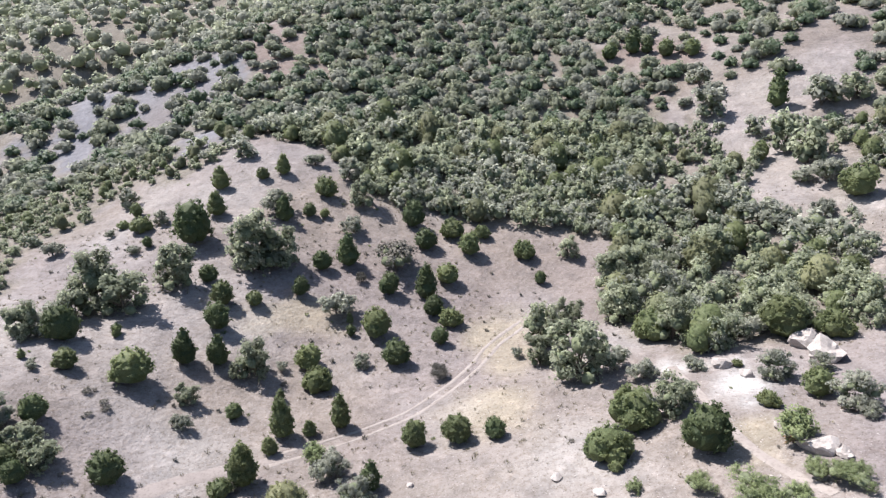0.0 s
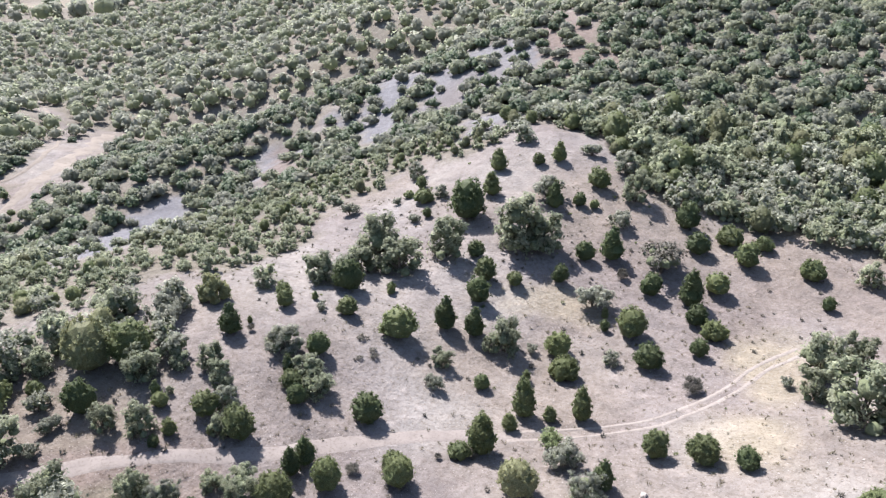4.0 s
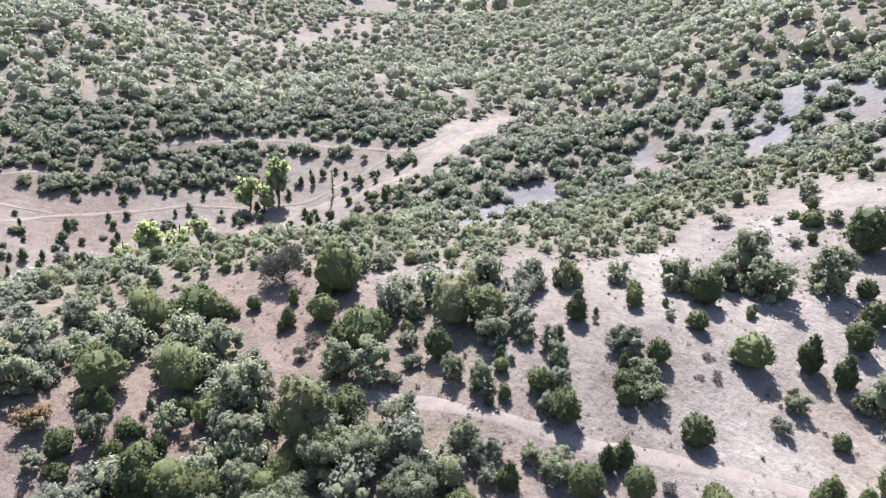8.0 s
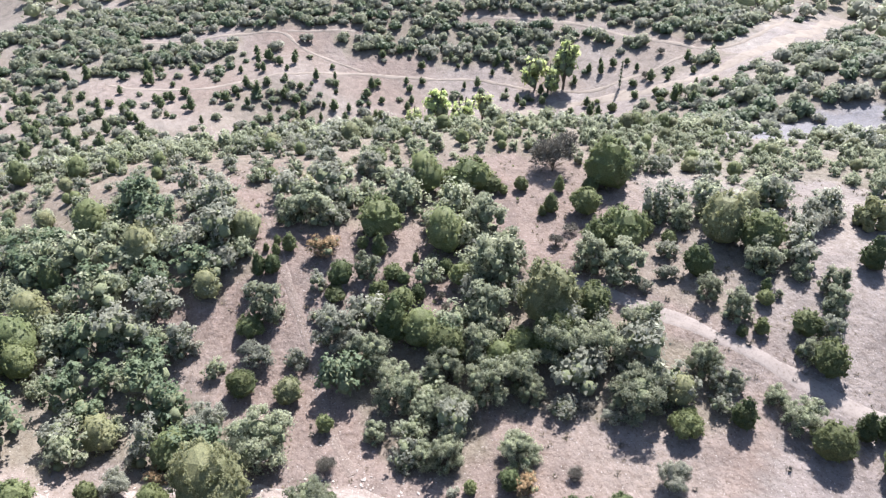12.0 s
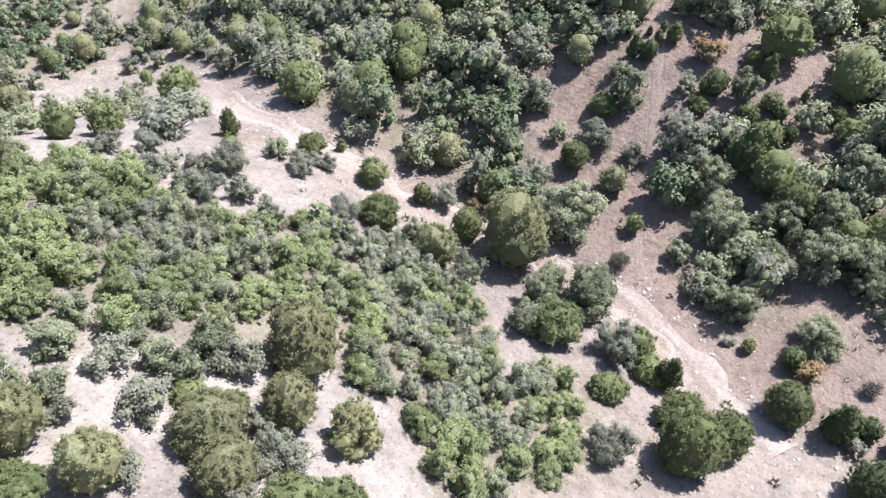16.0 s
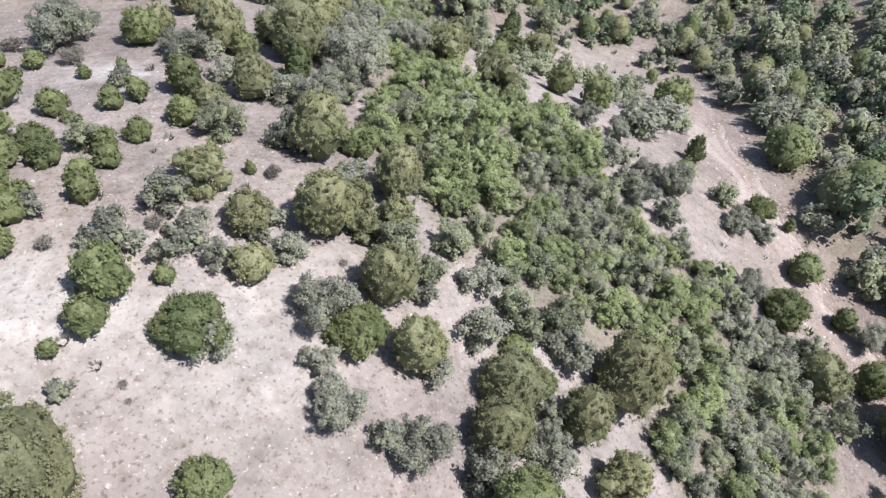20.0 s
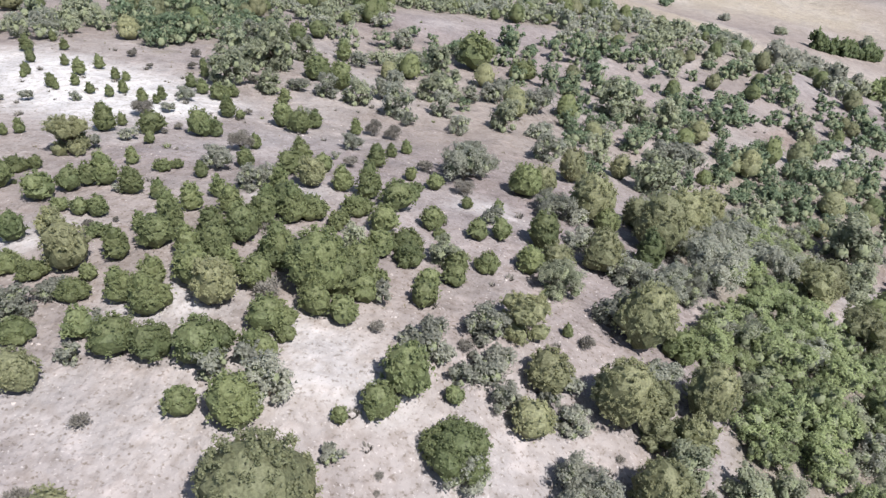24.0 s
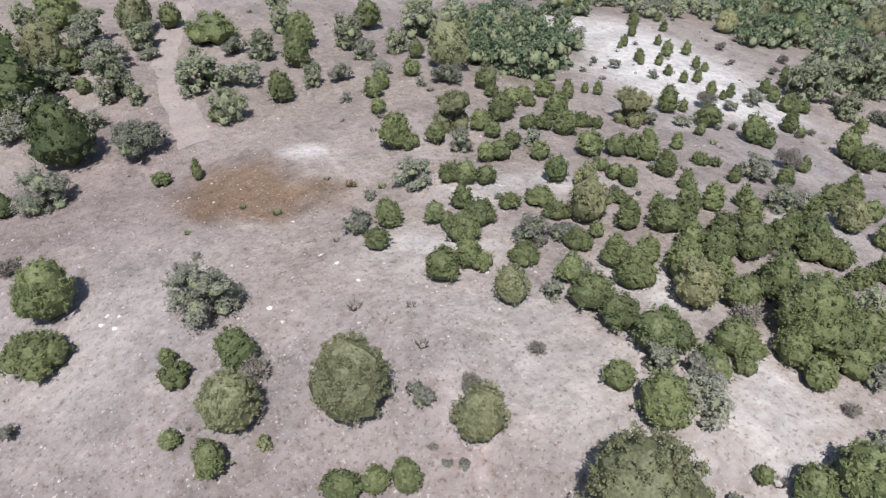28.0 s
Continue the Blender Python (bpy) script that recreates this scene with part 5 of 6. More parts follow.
def trunk_arrays(rng, height, thick, limbs, spread, lean=0.1):
    """A tapered, bent trunk and its limbs. Triangles."""
    verts, faces, count = [], [], 0
    runs = [((0, 0, -0.06), (rng.normal() * lean * height, rng.normal() * lean * height, height), thick, thick * 0.45)]
    for k in range(limbs):
        a = 2 * math.pi * (k + rng.random()) / limbs
        z = height * rng.uniform(0.15, 0.55)
        runs.append(((0, 0, z * 0.6), (math.cos(a) * spread, math.sin(a) * spread, z + height * rng.uniform(0.3, 0.6)), thick * 0.5, thick * 0.15))
    for p, q, r0, r1 in runs:
        p, q = np.array(p), np.array(q)
        for s in range(4):
            u = s / 3
            c = p + (q - p) * u + np.array((0, 0, 0.12 * height * u * (1 - u)))
            r = r0 + (r1 - r0) * u
            for a in range(5):
                verts.append(c + r * np.array((math.cos(a * 1.257), math.sin(a * 1.257), 0)))
            if s:
                for a in range(5):
                    b, d = count + 5 * (s - 1) + a, count + 5 * (s - 1) + (a + 1) % 5
                    faces += [(b, d, d + 5), (b, d + 5, b + 5)]
        count += 20
    return np.array(verts), np.array(faces)


# Shapes are of unit width (x and y within about half a unit of the middle).
def round_juniper(rng):
    return [(0, 0, 0.40, 0.47, 0.47, 0.42), (rng.normal() * 0.03, rng.normal() * 0.03, 0.62, 0.36, 0.36, 0.34)] + [(0.2 * math.cos(a), 0.2 * math.sin(a), rng.uniform(0.3, 0.5), 0.29, 0.29, 0.3) for a in rng.uniform(0, 6.28, 2)]


def cone_juniper(rng):
    return [(0, 0, 0.40, 0.46, 0.46, 0.41), (rng.normal() * 0.02, 0.02, 0.70, 0.37, 0.37, 0.42), (rng.normal() * 0.03, 0, 0.98, 0.23, 0.23, 0.38)]


def wide_juniper(rng):
    return [(0, 0, 0.34, 0.36, 0.36, 0.34)] + [(0.26 * math.cos(a), 0.26 * math.sin(a), rng.uniform(0.22, 0.36), 0.24, 0.24, rng.uniform(0.2, 0.3)) for a in np.arange(5) * 1.26 + rng.random()]


def oak(rng):
    lobes = [(0, 0, 0.5, 0.28, 0.28, 0.26)]
    for k in range(8):
        a, h = k * 2.4 + rng.random(), rng.uniform(0.15, 0.60)
        d = 0.31 * math.sqrt(max(0.15, 1 - ((h - 0.28) / 0.45) ** 2))
        r = rng.uniform(0.13, 0.22)
        lobes.append((d * math.cos(a), d * math.sin(a), h, r, r, r * 0.85))
    for a in np.arange(4) * 1.57 + rng.random():
        lobes.append((0.27 * math.cos(a), 0.27 * math.sin(a), 0.12, 0.19, 0.19, 0.17))
    return lobes


def low_oak(rng):
    lobes = []
    for k in range(7):
        a, d, r = k * 2.4 + rng.random(), 0.32 * math.sqrt((k + 0.3) / 7), rng.uniform(0.15, 0.22)
        lobes.append((d * math.cos(a), d * math.sin(a), rng.uniform(0.2, 0.38), r, r, r))
    return lobes


def bare_bush(rng):
    return [(0.25 * math.cos(a), 0.25 * math.sin(a), rng.uniform(0.25, 0.5), 0.22, 0.22, 0.22) for a in np.arange(5) * 1.26]


def poplar(rng):
    return [(rng.uniform(-0.28, 0.28), rng.uniform(-0.28, 0.28), rng.uniform(0.3, 0.95), 0.24, 0.24, 0.26) for k in range(8)] + [(0, 0, 0.6, 0.3, 0.3, 0.45)]


def column(rng):
    return [(0, 0, 0.8 + 0.9 * k, 0.45 - 0.035 * k, 0.45 - 0.035 * k, 0.7) for k in range(7)]


SHAPES = {"round_juniper": round_juniper, "cone_juniper": cone_juniper, "wide_juniper": wide_juniper, "oak": oak, "low_oak": low_oak,
          "bare_bush": bare_bush, "poplar": poplar, "column": column}


def wood_oak(rng):
    return [(0.24 * math.cos(a), 0.24 * math.sin(a), rng.uniform(0.26, 0.55), rng.uniform(0.2, 0.3), rng.uniform(0.2, 0.3), rng.uniform(0.2, 0.28)) for a in np.arange(3) * 2.09 + rng.random()] + [(0, 0, 0.55, 0.26, 0.26, 0.24)] + [(0.25 * math.cos(a), 0.25 * math.sin(a), 0.1, 0.22, 0.22, 0.16) for a in np.arange(3) * 2.09 + 1]


def far_tree(rng):
    return [(0, 0, 0.38, 0.48, 0.46, 0.40)]


def pair_oak(rng):
    return [(0.16, 0.05, 0.34, 0.32, 0.32, 0.32), (-0.18, -0.06, 0.42, 0.28, 0.3, 0.34)]


def mound(rng):
    return [(0, 0, 0.28, 0.33, 0.33, 0.29)] + [(0.27 * math.cos(a), 0.27 * math.sin(a), rng.uniform(0.14, 0.30), rng.uniform(0.19, 0.27), rng.uniform(0.19, 0.27), rng.uniform(0.18, 0.26)) for a in np.arange(4) * 1.57 + rng.random()]


SHAPES.update(mound=mound, wood_oak=wood_oak, far_tree=far_tree, pair_oak=pair_oak)


def part(name, me, parent, label=""):
    ob = new(name, me)
    ob.parent = parent
    return tagged(ob, label) if label else ob


def prototype(name, mat, arrays, leaves, trunk, label, category, group):
    """One tree of unit crown width: an empty with trunk and crown."""
    root = new(name)
    root.empty_display_size = 0.2
    tagged(root, label, category, group)
    part("trunk", mesh_of("trunk", *trunk, BARK, True), root, "grey-brown trunk and limbs")
    v, f, turned = arrays
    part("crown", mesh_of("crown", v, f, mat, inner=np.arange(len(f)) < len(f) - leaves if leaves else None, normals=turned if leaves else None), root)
    return root


firsts = []


def plant(spots, kinds, seed, squash=(0.85, 1.2)):
    """Sets trees at (x, y, width). kinds: functions that make one tree of a given size class; later trees of a class are copies."""
    rng = np.random.default_rng(seed)
    made = {}
    for x, y, w in spots:
        d = math.hypot(x, y)
        k = (int(rng.integers(len(kinds))), int(w > 1.9 and d < 150) + int(w > 3.3 and d < 62))
        z = float(ground_at(x, y)[0])
        m = Matrix.Translation((x, y, z)) @ Matrix.Rotation(rng.uniform(0, 6.28), 4, "Z") @ Matrix.Diagonal((0.97 * w * rng.uniform(0.92, 1.08), 0.97 * w * rng.uniform(0.92, 1.08), 0.95 * w * rng.uniform(*squash), 1))
        if k in made:
            copy_thing(made[k], m)
        else:
            made[k] = kinds[k[0]](k[1])
            firsts.append((made[k], m))


def maker(name, shape, mat, seed, label, category, group="", trunk=(0.45, 0.05, 4, 0.25), dense=1.0, leaf=1.0, inner=0.8, flat=0.55, spiky=0.0, clumpy=1.0, tight=1.0):
    def make(size):
        rng = np.random.default_rng(seed * 7 + size)
        count, long = ((420, 0.050), (1700, 0.025), (6000, 0.0125))[size]
        clumps, clump = ((16, 0.15), (34, 0.115), (80, 0.082))[size]
        crown = crown_arrays(rng, SHAPES[shape](rng), int(count * dense), long * leaf, 1 if len(SHAPES[shape](rng)) > 6 else 2, inner=inner, flat=flat, spiky=spiky,
                             skyward=0.6, clumps=int(clumps * clumpy / tight ** 1.6), clump=clump * tight)
        return prototype(name, mat, crown, 0 if spiky else int(count * dense), trunk_arrays(rng, *trunk), label, category, group)
    return make


STAND, OAKS_GROUP = "junipers on the dry slopes", "oaks on the dry slopes"
juniper_kinds = [maker("juniper_bush", "round_juniper", JUNIPER, 10 + k, "dense rounded green juniper bush on dry soil", "juniper", STAND, inner=0.90, tight=0.5, flat=0.5, spiky=0.3) for k in range(3)]
juniper_kinds.append(maker("juniper_bush", "wide_juniper", JUNIPER, 15, "low spreading green juniper bush on dry soil", "juniper", STAND, inner=0.90, tight=0.5, spiky=0.3))
cone_kinds = [maker("juniper_tree", "cone_juniper", JUNIPER, 20 + k, "pointed green juniper with branches down to the soil", "juniper", STAND, inner=0.90, tight=0.5, spiky=0.3) for k in range(3)]
dark_kinds = [maker("juniper_bush", s, DARK_JUNIPER, 30 + k, "dark green compact juniper casting a sharp shadow", "juniper", STAND, inner=0.90, tight=0.5, flat=0.5, spiky=0.3)
              for k, s in enumerate(("round_juniper", "round_juniper", "cone_juniper"))]
olive_kinds = [maker("old_juniper", s, OLIVE_JUNIPER, 40 + k, "broad olive-coloured old juniper with a domed crown", "juniper", STAND, dense=1.3, leaf=0.9, inner=0.90, tight=0.5, spiky=0.3)
               for k, s in enumerate(("round_juniper", "oak", "round_juniper"))]
oak_kinds = [maker("oak_tree", "oak", OAK, 50 + k, "leafy green scrub oak with an uneven crown", "oak", OAKS_GROUP, (0.4, 0.04, 5, 0.28), inner=0.6, flat=0.5, dense=1.35, leaf=1.15) for k in range(4)]
grey_kinds = [maker("oak_bush", s, GREY_OAK, 60 + k, "grey-green low oak bush with loose foliage", "oak", OAKS_GROUP, (0.3, 0.035, 5, 0.28), inner=0.58, flat=0.5, dense=1.35, leaf=1.15)
              for k, s in enumerate(("low_oak", "oak", "low_oak"))]
bare_kinds = [maker("bare_bush", "bare_bush", DRY_LEAVES, 70 + k, "half-bare grey bush of thin dry twigs", "bush", "", (0.5, 0.018, 16, 0.42), dense=2.6, leaf=0.75, inner=0.35, flat=1.3, spiky=1.2, clumpy=0.0) for k in range(2)]
rusty_kinds = [maker("rusty_bush", "low_oak", RUSTY_LEAVES, 80, "dried rust-brown bush on the slope", "bush", "", (0.35, 0.03, 6, 0.3), inner=0.5, flat=1.0)]
fresh_kinds = [maker("leafy_bush", "low_oak", FRESH_OAK, 90, "fresh green leafy bush by the stream bed", "bush", "", (0.3, 0.03, 6, 0.3), inner=0.58, flat=0.9)]
tuft_kinds = [maker("dry_tuft", "bare_bush", DRY_LEAVES, 95, "small dry grey tuft on bare soil", "shrub", "", (0.2, 0.006, 6, 0.3), dense=1.2, leaf=0.8, inner=0.3, flat=1.2, spiky=0.8, clumpy=0.0)]
great_kinds = [maker("great_juniper", "round_juniper", DARK_JUNIPER, 97, "tall dark green juniper standing over the scrub", "juniper", STAND, inner=0.90, tight=0.5, spiky=0.3)]
pale_kinds = [maker("pale_bush", "low_oak", DRY_LEAVES, 99, "wide pale grey-green half-dry bush", "bush", "", (0.4, 0.03, 10, 0.35), inner=0.6, flat=1.0)]
poplar_kinds = [maker("poplar_tree", "poplar", YELLOW_POPLAR, 101 + k, "yellow-green poplar by the stream in the valley", "poplar", "poplars in the valley", (1.2, 0.05, 5, 0.25), dense=1.6, leaf=1.15, inner=0.62, flat=0.9) for k in range(2)]
column_kinds = [maker("column_poplar", "column", OAK, 105, "tall thin columnar poplar by the dry wash", "poplar", "", (2.0, 0.1, 3, 0.2), dense=2.4, leaf=1.5, inner=0.7)]

plant(ALL_GREEN_JUNIPERS + ALL_SPREADING_JUNIPERS, juniper_kinds, 1, (0.85, 1.15))
plant(ALL_CONE_JUNIPERS, cone_kinds, 2, (0.78, 1.0))
plant(ALL_DARK_JUNIPERS, dark_kinds, 3, (0.92, 1.18))
plant(ALL_OLIVE_JUNIPERS, olive_kinds, 4, (0.9, 1.22))
plant(ALL_OAKS, oak_kinds, 5, (0.95, 1.3))
plant(ALL_GREY_OAKS, grey_kinds, 6)
plant(ALL_BARE_BUSHES, bare_kinds, 7)
plant(ALL_RUSTY_BUSHES, rusty_kinds, 8)
plant(ALL_FRESH_BUSHES, fresh_kinds, 9, (0.9, 1.2))
plant(ALL_LOW_GREEN_BUSHES, fresh_kinds, 10, (0.6, 0.8))
plant(ALL_DRY_TUFTS, tuft_kinds, 11, (0.5, 0.8))
plant(ALL_GREAT_JUNIPERS, great_kinds, 12, (1.1, 1.2))
plant(ALL_TALL_JUNIPERS, cone_kinds, 13, (1.1, 1.2))
plant(ALL_PALE_BUSH, pale_kinds, 14, (0.8, 0.9))
plant(ALL_YELLOW_POPLARS, poplar_kinds, 15, (1.05, 1.3))
plant(ALL_LONE_POPLAR, column_kinds, 16, (1.0, 1.1))
plant(ALL_SAPLING, cone_kinds, 17, (1.4, 1.5))
for tree, m in firsts:
    tree.matrix_basis = m


# ---- woods: trees past counting, joined ----
def grown(name, mat, spots, kinds, leaves, leaf, core, seed, label, inner=0.78, flat=0.8, makes_each=4, clumps=0, tallness=(0.85, 1.25), skyward=0.6):
    """One mesh of many trees. spots: rows of x, y, width."""
    rng = np.random.default_rng(seed)
    makes = [crown_arrays(rng, SHAPES[k](rng), leaves, leaf, core, lumps=0.34, inner=inner, flat=flat, skyward=skyward, clumps=clumps, clump=0.15) for k in kinds for _ in range(makes_each)]
    pick = rng.integers(0, len(makes), len(spots))
    zs = ground_at(spots[:, 0], spots[:, 1])
    turn, tall = rng.uniform(0, 6.28, len(spots)), rng.uniform(*tallness, len(spots))
    vs, fs, ns, core_faces, count = [], [], [], [], 0
    for k, (v, f, r) in enumerate(makes):
        m = pick == k
        if not m.any():
            continue
        c, s, w = np.cos(turn[m])[:, None], np.sin(turn[m])[:, None], spots[m, 2][:, None]
        q = np.stack([(v[:, 0] * c - v[:, 1] * s) * w + spots[m, 0][:, None], (v[:, 0] * s + v[:, 1] * c) * w + spots[m, 1][:, None],
                      v[:, 2] * w * tall[m][:, None] + zs[m][:, None] - 0.05], 2)
        vs.append(q.reshape(-1, 3))
        ns.append(np.stack([r[:, 0] * c - r[:, 1] * s, r[:, 0] * s + r[:, 1] * c, r[:, 2] + 0 * c], 2).reshape(-1, 3))
        fs.append((f[None] + (np.arange(m.sum()) * len(v))[:, None, None]).reshape(-1, 3) + count)
        core_faces.append(np.tile(np.arange(len(f)) < len(f) - leaves, m.sum()))
        count += m.sum() * len(v)
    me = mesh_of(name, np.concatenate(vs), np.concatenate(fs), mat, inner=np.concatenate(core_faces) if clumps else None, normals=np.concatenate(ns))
    return tagged(new(name, me), label, "woodland", kind="stuff")


def candidates(rng, step, near, far, sectors):
    """Jittered grid of places between two distances, within sectors of bearing (degrees to the left)."""
    g = np.arange(-far, far, step)
    x, y = [q.ravel() for q in np.meshgrid(g, g)]
    x, y = x + rng.uniform(-0.45, 0.45, len(x)) * step, y + rng.uniform(-0.45, 0.45, len(y)) * step
    d, a = np.hypot(x, y), np.degrees(np.arctan2(-x, y)) % 360
    ok = (d >= near) & (d < far) & np.any([(a - lo) % 360 < hi - lo for lo, hi in sectors], 0)
    return x[ok], y[ok]


singles = np.array(ALL_GREEN_JUNIPERS + ALL_CONE_JUNIPERS + ALL_DARK_JUNIPERS + ALL_OLIVE_JUNIPERS + ALL_OAKS + ALL_GREY_OAKS + ALL_BARE_BUSHES + ALL_RUSTY_BUSHES + ALL_GREAT_JUNIPERS)


def free_of_singles(x, y, w, close=0.42):
    ok = np.ones(len(x), bool)
    for sx, sy, sw in singles:
        ok &= np.hypot(x - sx, y - sy) > close * (w + sw)
    return ok


def thicket(mat, spots, seed, label):
    """Close-set bushes, each a part of the thicket."""
    rng = np.random.default_rng(seed)
    root = tagged(new("oak_thicket"), label, "thicket", kind="stuff")
    makes = [crown_arrays(rng, wood_oak(rng) + low_oak(rng)[:4], 2500, 0.022, 1, lumps=0.5, inner=0.55, flat=0.5, skyward=0.6, clumps=26, clump=0.115) for _ in range(5)]
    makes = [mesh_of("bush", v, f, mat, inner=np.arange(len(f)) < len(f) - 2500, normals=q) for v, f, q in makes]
    for x, y, w in spots:
        ob = part("bush", makes[int(rng.integers(5))], root)
        ob.matrix_basis = Matrix.Translation((x, y, float(ground_at(x, y)[0]) - 0.05)) @ Matrix.Rotation(rng.uniform(0, 6.28), 4, "Z") @ Matrix.Diagonal((w, w * rng.uniform(0.85, 1.15), w * rng.uniform(0.75, 1.25), 1))


def woods():
    rng = np.random.default_rng(21)
    # the thickets below the drone, closest set
    x, y = candidates(rng, 1.9, 8, 110, [(90, 200)])
    w = rng.uniform(2.0, 3.4, len(x))
    tight = inside(x, y, THICKET) | inside(x, y, HILL_EDGE)
    keep = tight & (rng.random(len(x)) < cover(x, y)) & free_of_singles(x, y, w * 0.6)
    spots = np.stack([x, y, w], 1)[keep]
    tone = fbm(spots[:, 0], spots[:, 1], 12, 88, 2) + rng.normal(scale=0.18, size=len(spots))
    thicket(FRESH_OAK, spots[tone > -0.06], 31, "dense thicket of fresh green oak scrub")
    thicket(OAK, spots[(tone <= -0.06) & (tone > -0.2)], 35, "dense thicket of green oak scrub")
    thicket(GREY_OAK, spots[tone <= -0.2], 36, "dense thicket of grey-green oak scrub")
    counts = [len(spots)]
    # the slopes round about: broad crowns in the tall stands, lower scrub elsewhere
    stands = (FRONT_WOOD, STRIP_WOOD, CLUSTER_WOOD, UPPER_WOOD, LEFT_WOOD, BANK_TALL_WOOD, BANK_WOOD, GLEN_SCRUB, HILL_WOOD)
    groves = []
    for step, low, high, stand in ((3.2, 2.9, 6.2, True), (2.75, 2.2, 4.4, False)):
        x, y = candidates(rng, step, 8, 178, [(-45, 245)])
        tall = np.any([inside(x, y, q) for q in stands], 0)
        w = low + (high - low) * rng.random(len(x)) ** 1.4
        w *= np.where(tall & (np.hypot(x, y) > 118), 1.2, 1.0) * np.where(inside(x, y, CREST_BAND) | inside(x, y, CREST_STRIP) | (near_line(x, y, CREST_TOP) < 9), 0.68, 1.0)
        keep = (tall == stand) & (rng.random(len(x)) < cover(x, y)) & free_of_singles(x, y, w, np.where(tall, 0.26, 0.42)) & ~inside(x, y, THICKET) & ~inside(x, y, HILL_EDGE)
        groves.append(np.stack([x, y, w], 1)[keep])
    spots = np.concatenate(groves)
    counts.append(len(spots))
    sx, sy = spots[:, 0], spots[:, 1]
    tone = fbm(sx, sy, 16, 88, 2) + rng.normal(scale=0.2, size=len(spots))
    tone = np.where(inside(sx, sy, CREST_STRIP) | inside(sx, sy, CREST_BAND), np.clip(tone, 0.0, 0.25), tone)
    lot = rng.random(len(spots))
    # on the bank, three crowns in ten are darkened to paint the slope's shade
    deep = np.any([inside(sx, sy, q) for q in (NORTH_PATCH, NORTH_PATCH_B, FAR_HILL, DARK_FAR)], 0) & (lot < 0.75) | (inside(sx, sy, BANK_WOOD) | inside(sx, sy, BANK_TALL_WOOD)) & (lot < 0.3)
    domes = ~deep & (lot > 0.84)
    oaks = ~deep & ~domes
    close = np.hypot(sx, sy) < 118
    for part_of, leaves, leaf, seed, clumps in ((close, 520, 0.040, 0, 16), (~close, 330, 0.052, 10, 11)):
        for mat, sel, word, more in ((GREY_OAK, oaks & (tone < -0.04), "grey-green oak scrub on the slopes", 0), (OAK, oaks & (tone >= -0.04), "close-set green oak scrub on the slopes", 1), (DEEP_OAK, deep, "dark green oak wood on the far slopes, with shade-darkened crowns on the bank", 2)):
            grown("oak_wood", mat, spots[part_of & sel], ["wood_oak", "mound"], leaves, leaf, 1, 32 + more + seed, word, tallness=(0.85, 1.3), clumps=clumps, inner=0.6, flat=0.35, skyward=0.45, makes_each=5)
        for mat, sel, word, more in ((JUNIPER, domes & (lot < 0.92), "green domed junipers among the oaks", 0), (OLIVE_JUNIPER, domes & (lot >= 0.92), "olive juniper bushes among the oaks", 1)):
            grown("juniper_scrub", mat, spots[part_of & sel], ["round_juniper"], leaves, leaf * 0.8, 2, 36 + more + seed, word, inner=0.84, flat=0.32, makes_each=5)
    x, y = candidates(rng, 4.2, 178, 330, [(-45, 130), (140, 215)])
    w = rng.uniform(3.6, 7.0, len(x)) * np.where((np.hypot(x, y) < 265) & (np.abs(np.degrees(np.arctan2(-x, y)) % 360 - 95) < 37), 0.62, 1.0)
    keep = (rng.random(len(x)) < cover(x, y)) & free_of_singles(x, y, w, 0.36)
    mid = np.stack([x, y, w], 1)[keep]
    x, y = candidates(rng, 9.0, 330, 760, [(-38, 108)])
    far = np.stack([x, y, rng.uniform(6, 10.5, len(x))], 1)[rng.random(len(x)) < cover(x, y) + 0.1]
    x, y = candidates(rng, 26.0, 760, 1500, [(-38, 100)])
    last = np.stack([x, y, rng.uniform(13, 25, len(x))], 1)[rng.random(len(x)) < cover(x, y)]
    counts += [len(mid), len(far), len(last)]
    print("woods", counts)
    share = np.arange(len(mid)) * 7 % 10
    for k, (mat, word, sel) in enumerate(((OAK, "green", share < 4), (GREY_OAK, "grey-green", (share >= 4) & (share < 7)), (DEEP_OAK, "dark green", share >= 7))):
        grown("hill_woods", mat, mid[sel], ["mound"], 110, 0.074, 1, 41 + k, word + " scrub trees across the far hillsides", inner=0.84, makes_each=6, tallness=(0.8, 1.2), flat=0.25, skyward=0.3)
    for k, (mat, word) in enumerate(((OAK, "green"), (GREY_OAK, "grey-green"))):
        grown("far_woods", mat, np.concatenate([far, last])[k::2], ["far_tree", "pair_oak"], 40, 0.095, 1, 51 + k, word + " woods on the most distant hills", inner=0.86, tallness=(0.8, 1.1), flat=0.25, skyward=0.3)
    x, y = candidates(rng, 5.2, 160, 265, [(56, 112)])
    near_way = np.min([near_line(x, y, q) for q in (VALLEY_ROAD, UPPER_ROAD, BANK_ROAD, WASH)], 0)
    keep = (rng.random(len(x)) < 0.55) & (near_way > 3.0) & ~inside(x, y, BACK_SLOPE)
    grown("valley_junipers", DARK_JUNIPER, np.stack([x, y, rng.uniform(1.6, 3.6, len(x))], 1)[keep], ["cone_juniper", "round_juniper"], 110, 0.085, 1, 57, "small dark junipers dotted over the valley floor", inner=0.85)


woods()


